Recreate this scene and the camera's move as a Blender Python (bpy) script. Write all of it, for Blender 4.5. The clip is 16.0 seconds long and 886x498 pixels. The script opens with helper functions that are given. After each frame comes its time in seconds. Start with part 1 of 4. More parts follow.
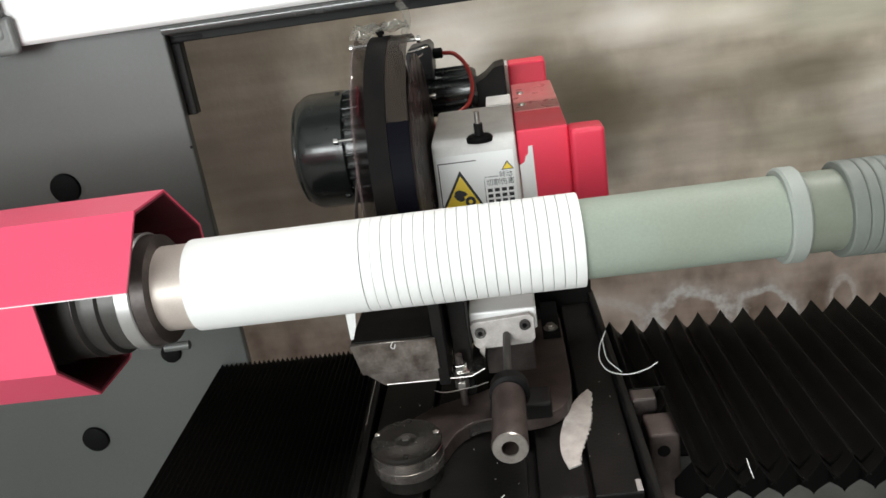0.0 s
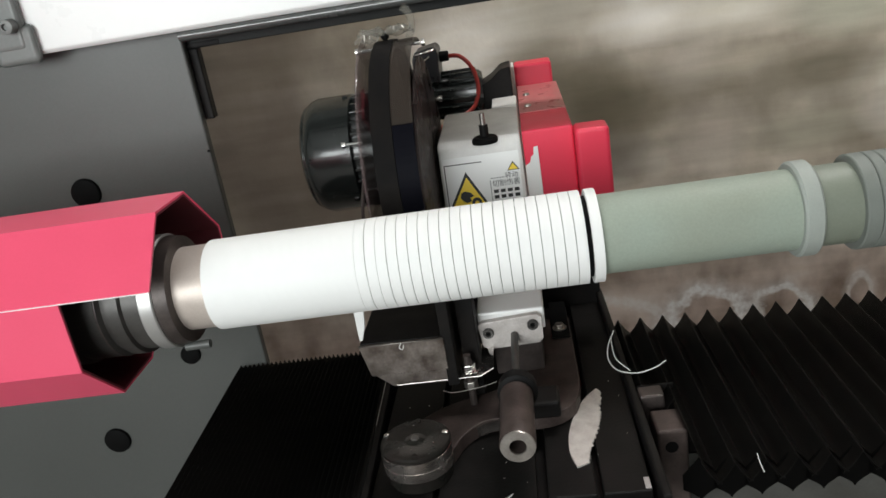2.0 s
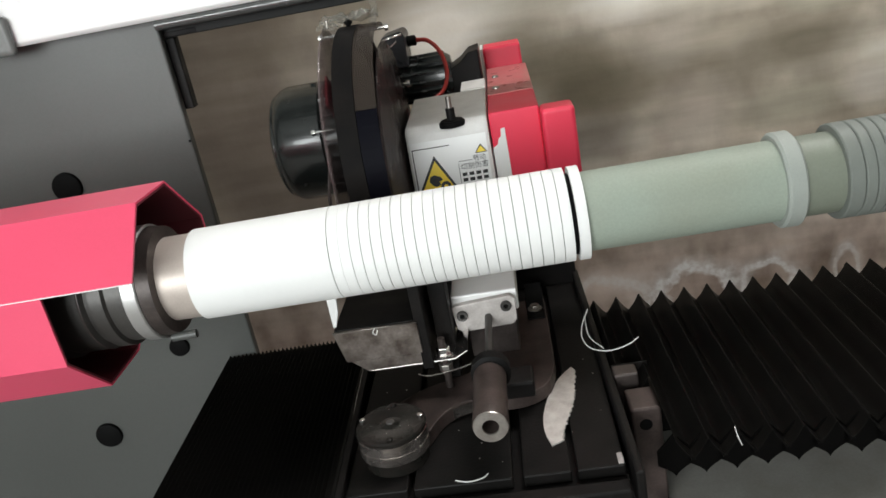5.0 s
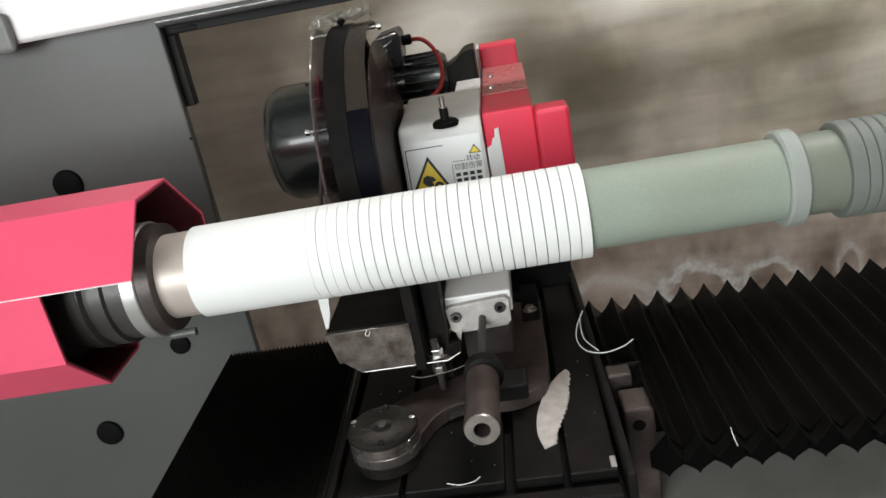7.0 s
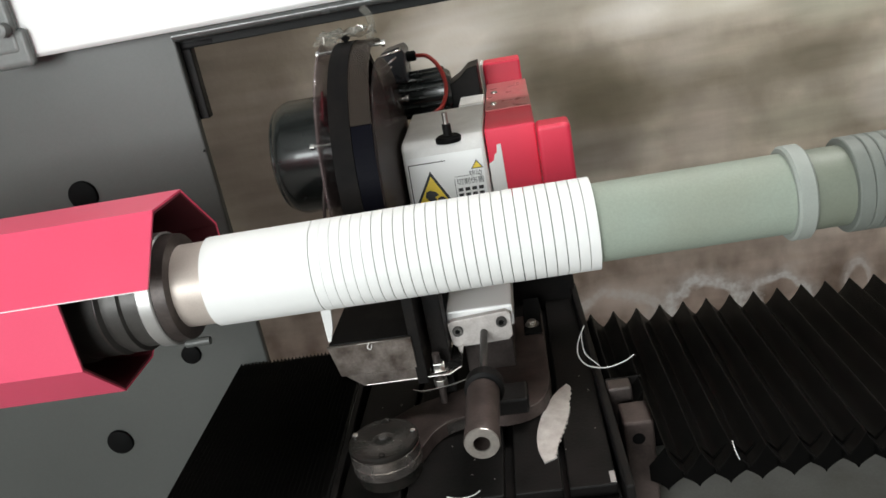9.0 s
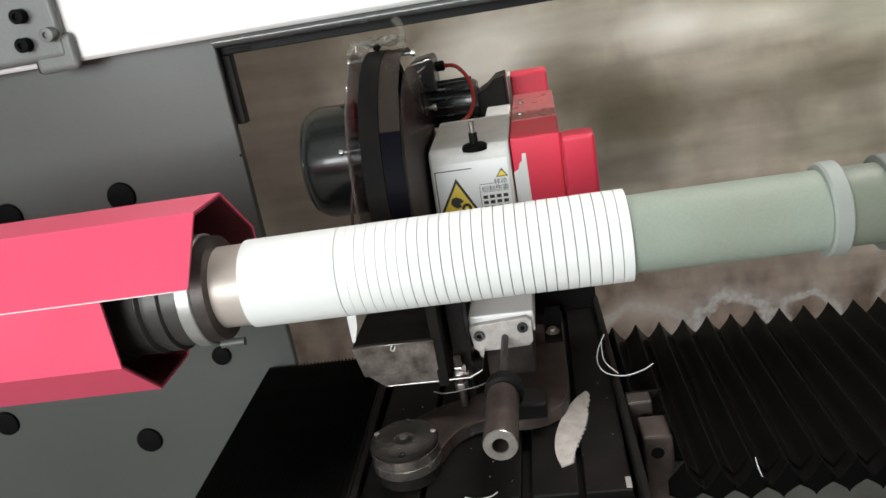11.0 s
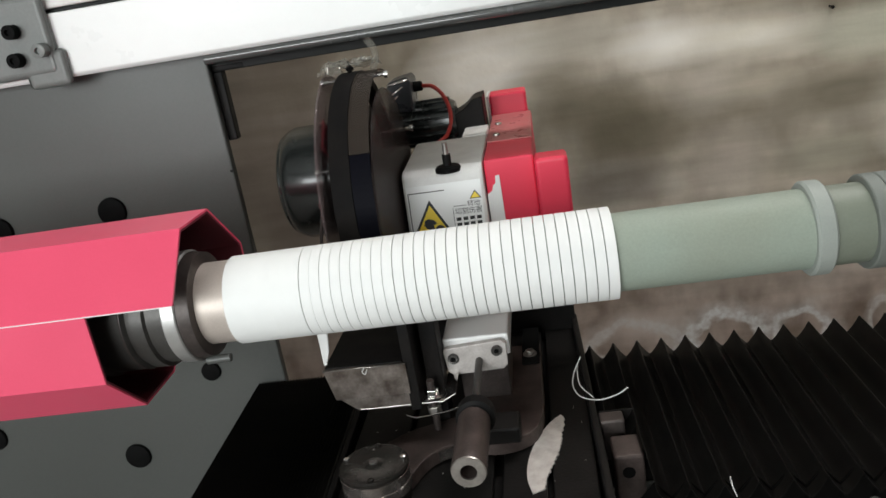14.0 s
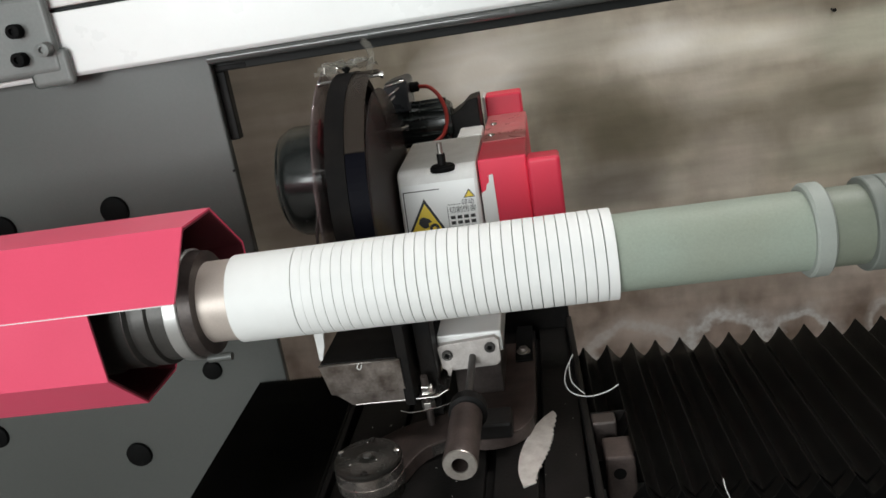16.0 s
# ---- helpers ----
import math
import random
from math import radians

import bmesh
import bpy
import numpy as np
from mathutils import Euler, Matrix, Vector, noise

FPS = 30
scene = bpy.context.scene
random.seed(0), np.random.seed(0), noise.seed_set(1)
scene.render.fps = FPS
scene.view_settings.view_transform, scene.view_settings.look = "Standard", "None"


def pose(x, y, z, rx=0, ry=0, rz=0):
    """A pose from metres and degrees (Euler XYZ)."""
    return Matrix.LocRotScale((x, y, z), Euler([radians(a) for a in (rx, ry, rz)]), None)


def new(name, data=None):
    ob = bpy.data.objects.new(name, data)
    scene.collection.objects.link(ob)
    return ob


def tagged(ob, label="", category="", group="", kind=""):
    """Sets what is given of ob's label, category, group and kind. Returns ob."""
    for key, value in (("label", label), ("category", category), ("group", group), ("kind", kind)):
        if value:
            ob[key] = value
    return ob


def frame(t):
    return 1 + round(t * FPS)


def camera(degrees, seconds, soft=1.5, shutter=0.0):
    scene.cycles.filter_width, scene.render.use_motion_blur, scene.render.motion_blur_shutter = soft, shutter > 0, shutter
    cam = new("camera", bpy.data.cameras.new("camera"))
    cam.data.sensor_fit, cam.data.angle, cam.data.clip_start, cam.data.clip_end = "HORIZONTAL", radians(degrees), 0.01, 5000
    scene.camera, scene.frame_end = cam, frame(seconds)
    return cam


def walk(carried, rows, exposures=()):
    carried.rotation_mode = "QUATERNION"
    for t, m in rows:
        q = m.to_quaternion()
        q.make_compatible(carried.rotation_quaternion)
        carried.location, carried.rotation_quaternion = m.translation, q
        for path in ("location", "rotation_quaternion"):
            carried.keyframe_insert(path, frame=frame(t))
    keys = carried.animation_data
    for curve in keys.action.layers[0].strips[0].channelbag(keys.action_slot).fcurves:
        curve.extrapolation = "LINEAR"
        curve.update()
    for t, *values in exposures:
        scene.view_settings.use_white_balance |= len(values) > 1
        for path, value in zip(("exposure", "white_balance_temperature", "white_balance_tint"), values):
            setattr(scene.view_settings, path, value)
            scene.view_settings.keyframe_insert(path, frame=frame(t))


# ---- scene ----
# Origin: the spindle axis at the left end of the tape log; x along the spindle, y away, z up. The floor lies 0.95 m below.
cam = camera(58.5, 16.0, soft=1.6)
ROWS = [  # t, x, y, z, yaw, pitch, roll
    (0, 0.3440, -0.7807, 0.3034, 1.921, -20.886, 7.999),
    (0.5, 0.3528, -0.7878, 0.3030, 1.888, -20.301, 9.857),
    (1, 0.3452, -0.7893, 0.3016, 2.194, -20.040, 8.675),
    (1.5, 0.3471, -0.7870, 0.3015, 1.108, -20.124, 8.603),
    (2, 0.3432, -0.7940, 0.3013, 2.665, -20.512, 8.988),
    (2.5, 0.3480, -0.8026, 0.3113, 3.382, -20.520, 11.409),
    (3, 0.3444, -0.7901, 0.3005, 2.335, -21.451, 10.659),
    (3.5, 0.3445, -0.7883, 0.2966, 1.678, -21.917, 10.511),
    (4, 0.3456, -0.7953, 0.2973, 1.472, -21.541, 10.440),
    (6.5, 0.3481, -0.7864, 0.2898, 1.247, -22.031, 10.337),
    (7, 0.3486, -0.7885, 0.2923, 1.537, -21.773, 10.290),
    (7.5, 0.3470, -0.7929, 0.2930, 2.339, -21.151, 9.730),
    (8, 0.3474, -0.7908, 0.2921, 1.886, -21.554, 9.819),
    (8.5, 0.3439, -0.7920, 0.2917, 1.958, -21.432, 9.880),
    (9, 0.3452, -0.8007, 0.2955, 2.150, -20.685, 10.129),
    (11.5, 0.3337, -0.8108, 0.2999, 4.518, -19.580, 9.401),
    (12, 0.3377, -0.8101, 0.3010, 4.330, -19.527, 9.684),
    (12.5, 0.3489, -0.8070, 0.2996, 3.167, -19.662, 9.986),
    (13, 0.3541, -0.8069, 0.2994, 3.076, -19.629, 10.151),
    (13.5, 0.3518, -0.8106, 0.3013, 4.080, -18.944, 9.517),
    (14, 0.3477, -0.8108, 0.2997, 4.142, -18.587, 9.151),
    (14.5, 0.3458, -0.8112, 0.2996, 4.228, -18.732, 9.292),
    (15, 0.3513, -0.8125, 0.2992, 3.557, -18.714, 9.401),
    (15.5, 0.3529, -0.8130, 0.2997, 3.611, -18.663, 9.471),
    (16, 0.3484, -0.8149, 0.2993, 4.328, -18.453, 8.903),
]
walk(cam, [(t, pose(x, y, z, 90 + pitch, roll, yaw)) for t, x, y, z, yaw, pitch, roll in ROWS],
     [(0.0, 0.15), (0.5, 0.09), (1.0, -0.13), (1.5, -0.14), (2.5, -0.15), (3.5, -0.02), (4.0, 0.0), (9.0, 0.03), (11.3, 0.07), (12.7, 0.05), (13.5, 0.02), (14.0, -0.20), (16.0, -0.24)])

# ---- light ----
world = bpy.data.worlds.new("world")
world.use_nodes = True
world.node_tree.nodes["Background"].inputs[0].default_value = (0.8, 0.9, 1.0, 1)
world.node_tree.nodes["Background"].inputs[1].default_value = 0.05
scene.world = world


def ceiling_lamp_light(x, y, z, sx, sy, watts):
    data = bpy.data.lights.new("added_light", "AREA")
    data.shape, data.size, data.size_y, data.energy, data.color = "RECTANGLE", sx, sy, watts, (1.0, 0.99, 0.96)
    ob = new("added_light", data)
    ob.matrix_world = pose(x, y, z)
    return ob


FLOOR = -0.95
CEIL = 2.15
# ceiling lamps added out of view; the second lifts the back wall
ADDED_LAMPS = [(0.4, -1.3, 1.25, 0.22, 2.5), (1.25, 0.72, 1.25, 0.22, 34)]
for x, y, sx, sy, w in ADDED_LAMPS:
    ceiling_lamp_light(x, y, CEIL - 0.12, sx, sy, w)
# daylight from the window in the wall behind the camera
WIN = (-2.2, 0.2, 0.1, 1.3)
sky = ceiling_lamp_light((WIN[0] + WIN[1]) / 2, -3.22, (WIN[2] + WIN[3]) / 2, WIN[1] - WIN[0], WIN[3] - WIN[2], 141)
sky.name, sky.data.color = "window_light", (0.95, 1.0, 1.0)
sky.matrix_world = pose((WIN[0] + WIN[1]) / 2, -3.22, (WIN[2] + WIN[3]) / 2, 90)


# ---- materials ----
def mat(name, base, rough=0.5, metal=0.0, vary=0.15, scale=30.0, fine=200.0, bump=0.1, dark=None, spread=0.5, coat=0.0, emit=0.0, spec=0.5):
    """A surface with two scales of variation: blotches of `dark` over the base, fine grain, bump and uneven gloss."""
    m = bpy.data.materials.new(name)
    m.use_nodes = True
    nt = m.node_tree
    b = nt.nodes["Principled BSDF"]
    tc = nt.nodes.new("ShaderNodeTexCoord")
    n1 = nt.nodes.new("ShaderNodeTexNoise")
    n1.inputs["Scale"].default_value, n1.inputs["Detail"].default_value = scale, 5
    n2 = nt.nodes.new("ShaderNodeTexNoise")
    n2.inputs["Scale"].default_value, n2.inputs["Detail"].default_value = fine, 3
    nt.links.new(tc.outputs["Object"], n1.inputs["Vector"])
    nt.links.new(tc.outputs["Object"], n2.inputs["Vector"])
    r = nt.nodes.new("ShaderNodeValToRGB")
    r.color_ramp.elements[0].position, r.color_ramp.elements[1].position = 0.5 - spread / 2, 0.5 + spread / 2
    dk = dark or tuple(c * (1 - vary) for c in base)
    r.color_ramp.elements[0].color, r.color_ramp.elements[1].color = (*dk, 1), (*base, 1)
    nt.links.new(n1.outputs["Fac"], r.inputs["Fac"])
    mix = nt.nodes.new("ShaderNodeMix")
    mix.data_type, mix.blend_type = "RGBA", "OVERLAY"
    mix.inputs[0].default_value = vary
    nt.links.new(r.outputs["Color"], mix.inputs[6])
    nt.links.new(n2.outputs["Fac"], mix.inputs[7])
    nt.links.new(mix.outputs[2], b.inputs["Base Color"])
    rr = nt.nodes.new("ShaderNodeMapRange")
    rr.inputs["To Min"].default_value, rr.inputs["To Max"].default_value = max(0.02, rough - 0.12), min(1, rough + 0.12)
    nt.links.new(n1.outputs["Fac"], rr.inputs["Value"])
    nt.links.new(rr.outputs["Result"], b.inputs["Roughness"])
    b.inputs["Metallic"].default_value = metal
    b.inputs["Coat Weight"].default_value = coat
    b.inputs["Specular IOR Level"].default_value = spec
    if bump:
        bp = nt.nodes.new("ShaderNodeBump")
        bp.inputs["Strength"].default_value, bp.inputs["Distance"].default_value = bump, 0.001
        nt.links.new(n2.outputs["Fac"], bp.inputs["Height"])
        nt.links.new(bp.outputs["Normal"], b.inputs["Normal"])
    if emit:
        b.inputs["Emission Color"].default_value = (*base, 1)
        b.inputs["Emission Strength"].default_value = emit
    return m


def clear(name, tint, alpha, rough=0.1):
    """Thin tinted plastic sheet."""
    m = bpy.data.materials.new(name)
    m.use_nodes = True
    nt = m.node_tree
    b = nt.nodes["Principled BSDF"]
    b.inputs["Base Color"].default_value = (*tint, 1)
    b.inputs["Roughness"].default_value = rough
    b.inputs["Specular IOR Level"].default_value = 0.05 if rough > 0.2 else 0.5
    tr = nt.nodes.new("ShaderNodeBsdfTransparent")
    mx = nt.nodes.new("ShaderNodeMixShader")
    tc = nt.nodes.new("ShaderNodeTexCoord")
    n = nt.nodes.new("ShaderNodeTexNoise")
    n.inputs["Scale"].default_value = 25
    nt.links.new(tc.outputs["Object"], n.inputs["Vector"])
    mr = nt.nodes.new("ShaderNodeMapRange")
    mr.inputs["To Min"].default_value, mr.inputs["To Max"].default_value = alpha - 0.12, alpha + 0.12
    nt.links.new(n.outputs["Fac"], mr.inputs["Value"])
    nt.links.new(mr.outputs["Result"], mx.inputs[0])
    nt.links.new(tr.outputs[0], mx.inputs[1])
    nt.links.new(b.outputs[0], mx.inputs[2])
    nt.links.new(mx.outputs[0], nt.nodes["Material Output"].inputs["Surface"])
    return m


# first entry also paints the machine's shade; the second, paler, offsets the rail's shadow
STAINS_AND_SHADE = [  # x, z, half width, half height, colour, strength
    (-0.38, -0.20, 0.45, 0.75, (0.240, 0.187, 0.165), 0.65), (0.26, 0.05, 0.24, 0.12, (0.90, 0.83, 0.75), 1.0),
    (0.44, -0.01, 0.14, 0.09, (0.24, 0.205, 0.15), 0.75), (0.57, -0.085, 0.18, 0.10, (0.19, 0.16, 0.11), 0.75), (0.63, -0.155, 0.25, 0.15, (0.165, 0.138, 0.092), 0.92), (0.60, -0.33, 0.22, 0.09, (0.20, 0.168, 0.145), 0.75),
    (0.50, 0.10, 0.20, 0.07, (0.55, 0.51, 0.43), 0.75), (0.79, 0.045, 0.20, 0.085, (0.98, 0.93, 0.86), 0.95), (0.98, 0.040, 0.26, 0.10, (0.84, 0.78, 0.67), 0.9),
    (0.87, -0.075, 0.16, 0.11, (0.56, 0.50, 0.43), 0.55), (0.92, -0.29, 0.16, 0.14, (0.50, 0.43, 0.37), 0.6), (1.00, -0.10, 0.14, 0.07, (0.50, 0.44, 0.355), 0.7),
    (1.22, -0.155, 0.20, 0.085, (0.20, 0.170, 0.120), 0.85), (1.30, 0.01, 0.22, 0.09, (0.56, 0.545, 0.44), 0.85), (0.62, -0.785, 0.15, 0.075, (0.84, 0.72, 0.65), 0.85),
    (0.98, -0.66, 0.35, 0.08, (0.30, 0.245, 0.205), 0.5), (1.18, -0.315, 0.17, 0.07, (0.40, 0.37, 0.29), 0.7), (1.42, -0.29, 0.11, 0.08, (0.56, 0.51, 0.45), 0.8)]


def wall_material():
    """Old plaster: brown damp blotches, pale worn patches, some painted shade and light, and white salt bloom low down.
    """
    m = bpy.data.materials.new("stained_plaster")
    m.use_nodes = True
    nt = m.node_tree
    b = nt.nodes["Principled BSDF"]
    tc = nt.nodes.new("ShaderNodeTexCoord")

    def noise_node(scale, detail, stretch=(1, 1, 1), off=(0, 0, 0)):
        mp = nt.nodes.new("ShaderNodeMapping")
        mp.inputs["Scale"].default_value = stretch
        mp.inputs["Location"].default_value = off
        n = nt.nodes.new("ShaderNodeTexNoise")
        n.inputs["Scale"].default_value, n.inputs["Detail"].default_value = scale, detail
        nt.links.new(tc.outputs["Object"], mp.inputs["Vector"])
        nt.links.new(mp.outputs["Vector"], n.inputs["Vector"])
        return n

    def ramp(src, stops):
        r = nt.nodes.new("ShaderNodeValToRGB")
        e = r.color_ramp.elements
        e[0].position, e[0].color = stops[0][0], (*stops[0][1], 1)
        e[1].position, e[1].color = stops[-1][0], (*stops[-1][1], 1)
        for p, c in stops[1:-1]:
            e.new(p).color = (*c, 1)
        nt.links.new(src, r.inputs["Fac"])
        return r.outputs["Color"]

    def mix(fac, a, bb, kind="MIX"):
        x = nt.nodes.new("ShaderNodeMix")
        x.data_type, x.blend_type = "RGBA", kind
        if isinstance(fac, float):
            x.inputs[0].default_value = fac
        else:
            nt.links.new(fac, x.inputs[0])
        nt.links.new(a, x.inputs[6])
        nt.links.new(bb, x.inputs[7])
        return x.outputs[2]

    sep = nt.nodes.new("ShaderNodeSeparateXYZ")
    nt.links.new(tc.outputs["Object"], sep.inputs[0])
    wob = noise_node(11, 4)
    soft = noise_node(3.2, 3, (1, 1, 1), (2.0, 0, 1.0))

    def math_node(kind, a, bb):
        x = nt.nodes.new("ShaderNodeMath")
        x.operation = kind
        for k, v in enumerate((a, bb)):
            if isinstance(v, (int, float)):
                x.inputs[k].default_value = v
            else:
                nt.links.new(v, x.inputs[k])
        return x.outputs[0]

    def spot(cx, cz, rx, rz, rough=None, amount=0.9):
        dx = math_node("DIVIDE", math_node("SUBTRACT", sep.outputs["X"], cx), rx)
        dz = math_node("DIVIDE", math_node("SUBTRACT", sep.outputs["Z"], cz), rz)
        d = math_node("SQRT", math_node("ADD", math_node("MULTIPLY", dx, dx), math_node("MULTIPLY", dz, dz)), 0.0)
        return math_node("ADD", d, math_node("MULTIPLY", math_node("SUBTRACT", (rough or wob).outputs["Fac"], 0.5), amount))

    def rgb(c):
        n = nt.nodes.new("ShaderNodeRGB")
        n.outputs[0].default_value = (*c, 1)
        return n.outputs[0]
    big = noise_node(1.9, 2, (1, 1, 1.35), (0.35, 0, 0.1))
    col = ramp(big.outputs["Fac"], [(0.34, (0.24, 0.207, 0.158)), (0.5, (0.40, 0.352, 0.285)), (0.66, (0.60, 0.55, 0.475))])
    mid = noise_node(9, 5, (1, 1, 0.7))
    col = mix(0.35, col, ramp(mid.outputs["Fac"], [(0.35, (0.25, 0.22, 0.19)), (0.65, (0.75, 0.72, 0.68))]), "OVERLAY")
    pinkish = nt.nodes.new("ShaderNodeMapRange")
    pinkish.inputs["From Min"].default_value, pinkish.inputs["From Max"].default_value = -0.35, -0.8
    nt.links.new(sep.outputs["Z"], pinkish.inputs["Value"])
    col = mix(pinkish.outputs["Result"], col, ramp(mid.outputs["Fac"], [(0.32, (0.28, 0.21, 0.17)), (0.5, (0.50, 0.40, 0.345)), (0.68, (0.72, 0.61, 0.54))]))
    # broad damp stains and worn pale patches, with some shade and light painted in
    for cx, cz, rx, rz, c, k in STAINS_AND_SHADE:
        fac = ramp(spot(cx, cz, rx, rz, soft, 0.9), [(0.25, (k, k, k)), (1.25, (0, 0, 0))])
        col = mix(fac, col, rgb(c))
    streak = noise_node(7, 6, (0.45, 1, 3.2), (1.3, 0, 0.2))
    col = mix(0.30, col, ramp(streak.outputs["Fac"], [(0.33, (0.30, 0.29, 0.26)), (0.67, (0.70, 0.69, 0.69))]), "OVERLAY")
    # salt bloom: uneven pale rims round two damp spots, and a pale strip lower down
    crumble = noise_node(15, 5, (1, 1, 1.1), (0.4, 0, 0.7))
    rims = []
    for cx, cz, rx, rz, k in ((0.885, -0.868, 0.115, 0.092, 1.0), (1.105, -0.866, 0.080, 0.070, 0.9), (0.600, -0.850, 0.13, 0.075, 0.6), (1.335, -0.86, 0.035, 0.070, 0.6)):
        wide = math_node("MULTIPLY", spot(cx, cz, rx, rz, crumble, 0.95), 0.5)
        rims.append(ramp(wide, [(0.36, (0, 0, 0)), (0.43, (k, k, k)), (0.53, (k, k, k)), (0.60, (k * 0.4, k * 0.4, k * 0.4)), (0.78, (0, 0, 0))]))
    bl = rims[0]
    for rim in rims[1:]:
        bl = math_node("MAXIMUM", bl, rim)
    f = nt.nodes.new("ShaderNodeMath")
    f.operation = "MULTIPLY"
    nt.links.new(bl, f.inputs[0])
    f.inputs[1].default_value = 1.0
    grain = noise_node(60, 4)
    g2 = nt.nodes.new("ShaderNodeMath")
    g2.operation = "MULTIPLY"
    nt.links.new(f.outputs[0], g2.inputs[0])
    nt.links.new(ramp(grain.outputs["Fac"], [(0.3, (0.55, 0.55, 0.55)), (0.6, (1, 1, 1))]), g2.inputs[1])
    wh = nt.nodes.new("ShaderNodeRGB")
    wh.outputs[0].default_value = (0.98, 0.97, 0.96, 1)
    col = mix(g2.outputs[0], col, wh.outputs[0])
    nt.links.new(col, b.inputs["Base Color"])
    b.inputs["Roughness"].default_value = 0.75
    bp = nt.nodes.new("ShaderNodeBump")
    bp.inputs["Strength"].default_value, bp.inputs["Distance"].default_value = 0.3, 0.003
    nt.links.new(grain.outputs["Fac"], bp.inputs["Height"])
    nt.links.new(bp.outputs["Normal"], b.inputs["Normal"])
    return m


M_WALL = wall_material()
M_PAINT = mat("pale_room_paint", (0.42, 0.43, 0.42), 0.8, vary=0.1, scale=3, fine=80)
M_CONCRETE = mat("concrete_floor", (0.3, 0.28, 0.26), 0.7, vary=0.3, scale=4, fine=90, bump=0.3)
M_GREY = mat("grey_machine_enamel", (0.078, 0.081, 0.0765), 0.38, vary=0.1, scale=4, fine=300, bump=0.05)
M_WHITE = mat("white_enamel", (0.82, 0.82, 0.81), 0.3, vary=0.05, scale=12, fine=300, bump=0.03)
M_WHITE_DIRTY = mat("white_enamel_soiled", (0.78, 0.77, 0.75), 0.4, dark=(0.58, 0.56, 0.54), vary=0.12, scale=22, fine=260, bump=0.05)
M_PINK = mat("red_pink_enamel", (0.78, 0.080, 0.158), 0.4, vary=0.06, scale=9, fine=400, bump=0.05)
M_COVER = mat("red_belt_cover_enamel", (0.80, 0.038, 0.085), 0.42, dark=(0.74, 0.036, 0.078), vary=0.06, scale=14, fine=400, bump=0.06)
M_COVER_DULL = mat("dusty_red_acrylic", (0.50, 0.13, 0.135), 0.3, dark=(0.40, 0.15, 0.14), vary=0.15, scale=40, fine=300, bump=0.08)
# the pink enamel darkened: shade inside the cover is put in the colour
M_PINK_SHADE = mat("pink_enamel_shade", (0.13, 0.014, 0.024), 0.6, vary=0.2, scale=12)
M_RUBBER = mat("black_rubber", (0.006, 0.006, 0.006), 0.6, vary=0.2, scale=40, spec=0.05)
M_NOSE = mat("grey_turned_steel", (0.085, 0.080, 0.076), 0.42, metal=0.4, dark=(0.05, 0.046, 0.043), vary=0.2, scale=20, fine=300, bump=0.1)
M_FLANGE = mat("turned_flange_steel", (0.50, 0.49, 0.48), 0.42, metal=0.7, vary=0.06, scale=40, fine=300, bump=0.04)
M_RIM = mat("oiled_turned_steel", (0.50, 0.45, 0.42), 0.24, metal=0.9, dark=(0.12, 0.10, 0.09), vary=0.2, scale=30, fine=300, bump=0.08)
M_APRON = mat("pale_grey_enamel", (0.30, 0.295, 0.275), 0.5, dark=(0.20, 0.19, 0.172), vary=0.15, scale=14, fine=300, bump=0.05)
M_CAP = mat("oily_black_cap", (0.009, 0.0100, 0.0085), 0.24, dark=(0.020, 0.016, 0.0145), vary=0.3, scale=45, fine=260, bump=0.2, spec=0.16)
M_BROWN = mat("worn_brown_iron", (0.086, 0.064, 0.058), 0.5, metal=0.2, dark=(0.028, 0.020, 0.018), vary=0.35, scale=26, fine=260, bump=0.25, spec=0.3)
M_PLATE = mat("grimy_grey_plate", (0.64, 0.60, 0.575), 0.45, metal=0.15, dark=(0.42, 0.38, 0.36), vary=0.15, scale=50, fine=400, bump=0.08)
M_NAVY = mat("blue_black_plastic", (0.0032, 0.0032, 0.0062), 0.5, vary=0.2, scale=20, spec=0.04)
M_BLACK = mat("black_painted_steel", (0.0065, 0.0065, 0.0068), 0.45, dark=(0.015, 0.013, 0.012), vary=0.3, scale=18, fine=220, bump=0.15, spec=0.1)
M_BELLOWS = mat("black_coated_cloth", (0.0030, 0.0030, 0.0029), 0.40, dark=(0.0062, 0.0056, 0.0050), vary=0.3, scale=22, fine=700, bump=0.5, spec=0.13)
M_HEM = mat("dull_black_hem", (0.0020, 0.0020, 0.0020), 0.7, dark=(0.0035, 0.0032, 0.0030), vary=0.2, scale=30, fine=500, bump=0.3, spec=0.03)
M_IRON = mat("oily_brown_iron", (0.088, 0.070, 0.064), 0.46, metal=0.4, dark=(0.040, 0.032, 0.030), vary=0.35, scale=28, fine=240, bump=0.25)
M_DECK = mat("oily_dark_deck", (0.0115, 0.0098, 0.0094), 0.45, metal=0.0, dark=(0.0050, 0.0052, 0.0048), vary=0.4, scale=20, fine=200, bump=0.3, spec=0.12)
M_STEEL = mat("brushed_steel", (0.5, 0.47, 0.44), 0.36, metal=0.9, dark=(0.3, 0.27, 0.25), vary=0.2, scale=30, fine=260, bump=0.12)
M_RUST = mat("stained_sheet_steel", (0.36, 0.315, 0.285), 0.34, metal=0.75, dark=(0.06, 0.040, 0.030), vary=0.3, scale=34, fine=240, bump=0.2)
M_BRIGHT = mat("bright_steel", (0.72, 0.7, 0.68), 0.22, metal=1.0, vary=0.12, scale=60, fine=400, bump=0.05)
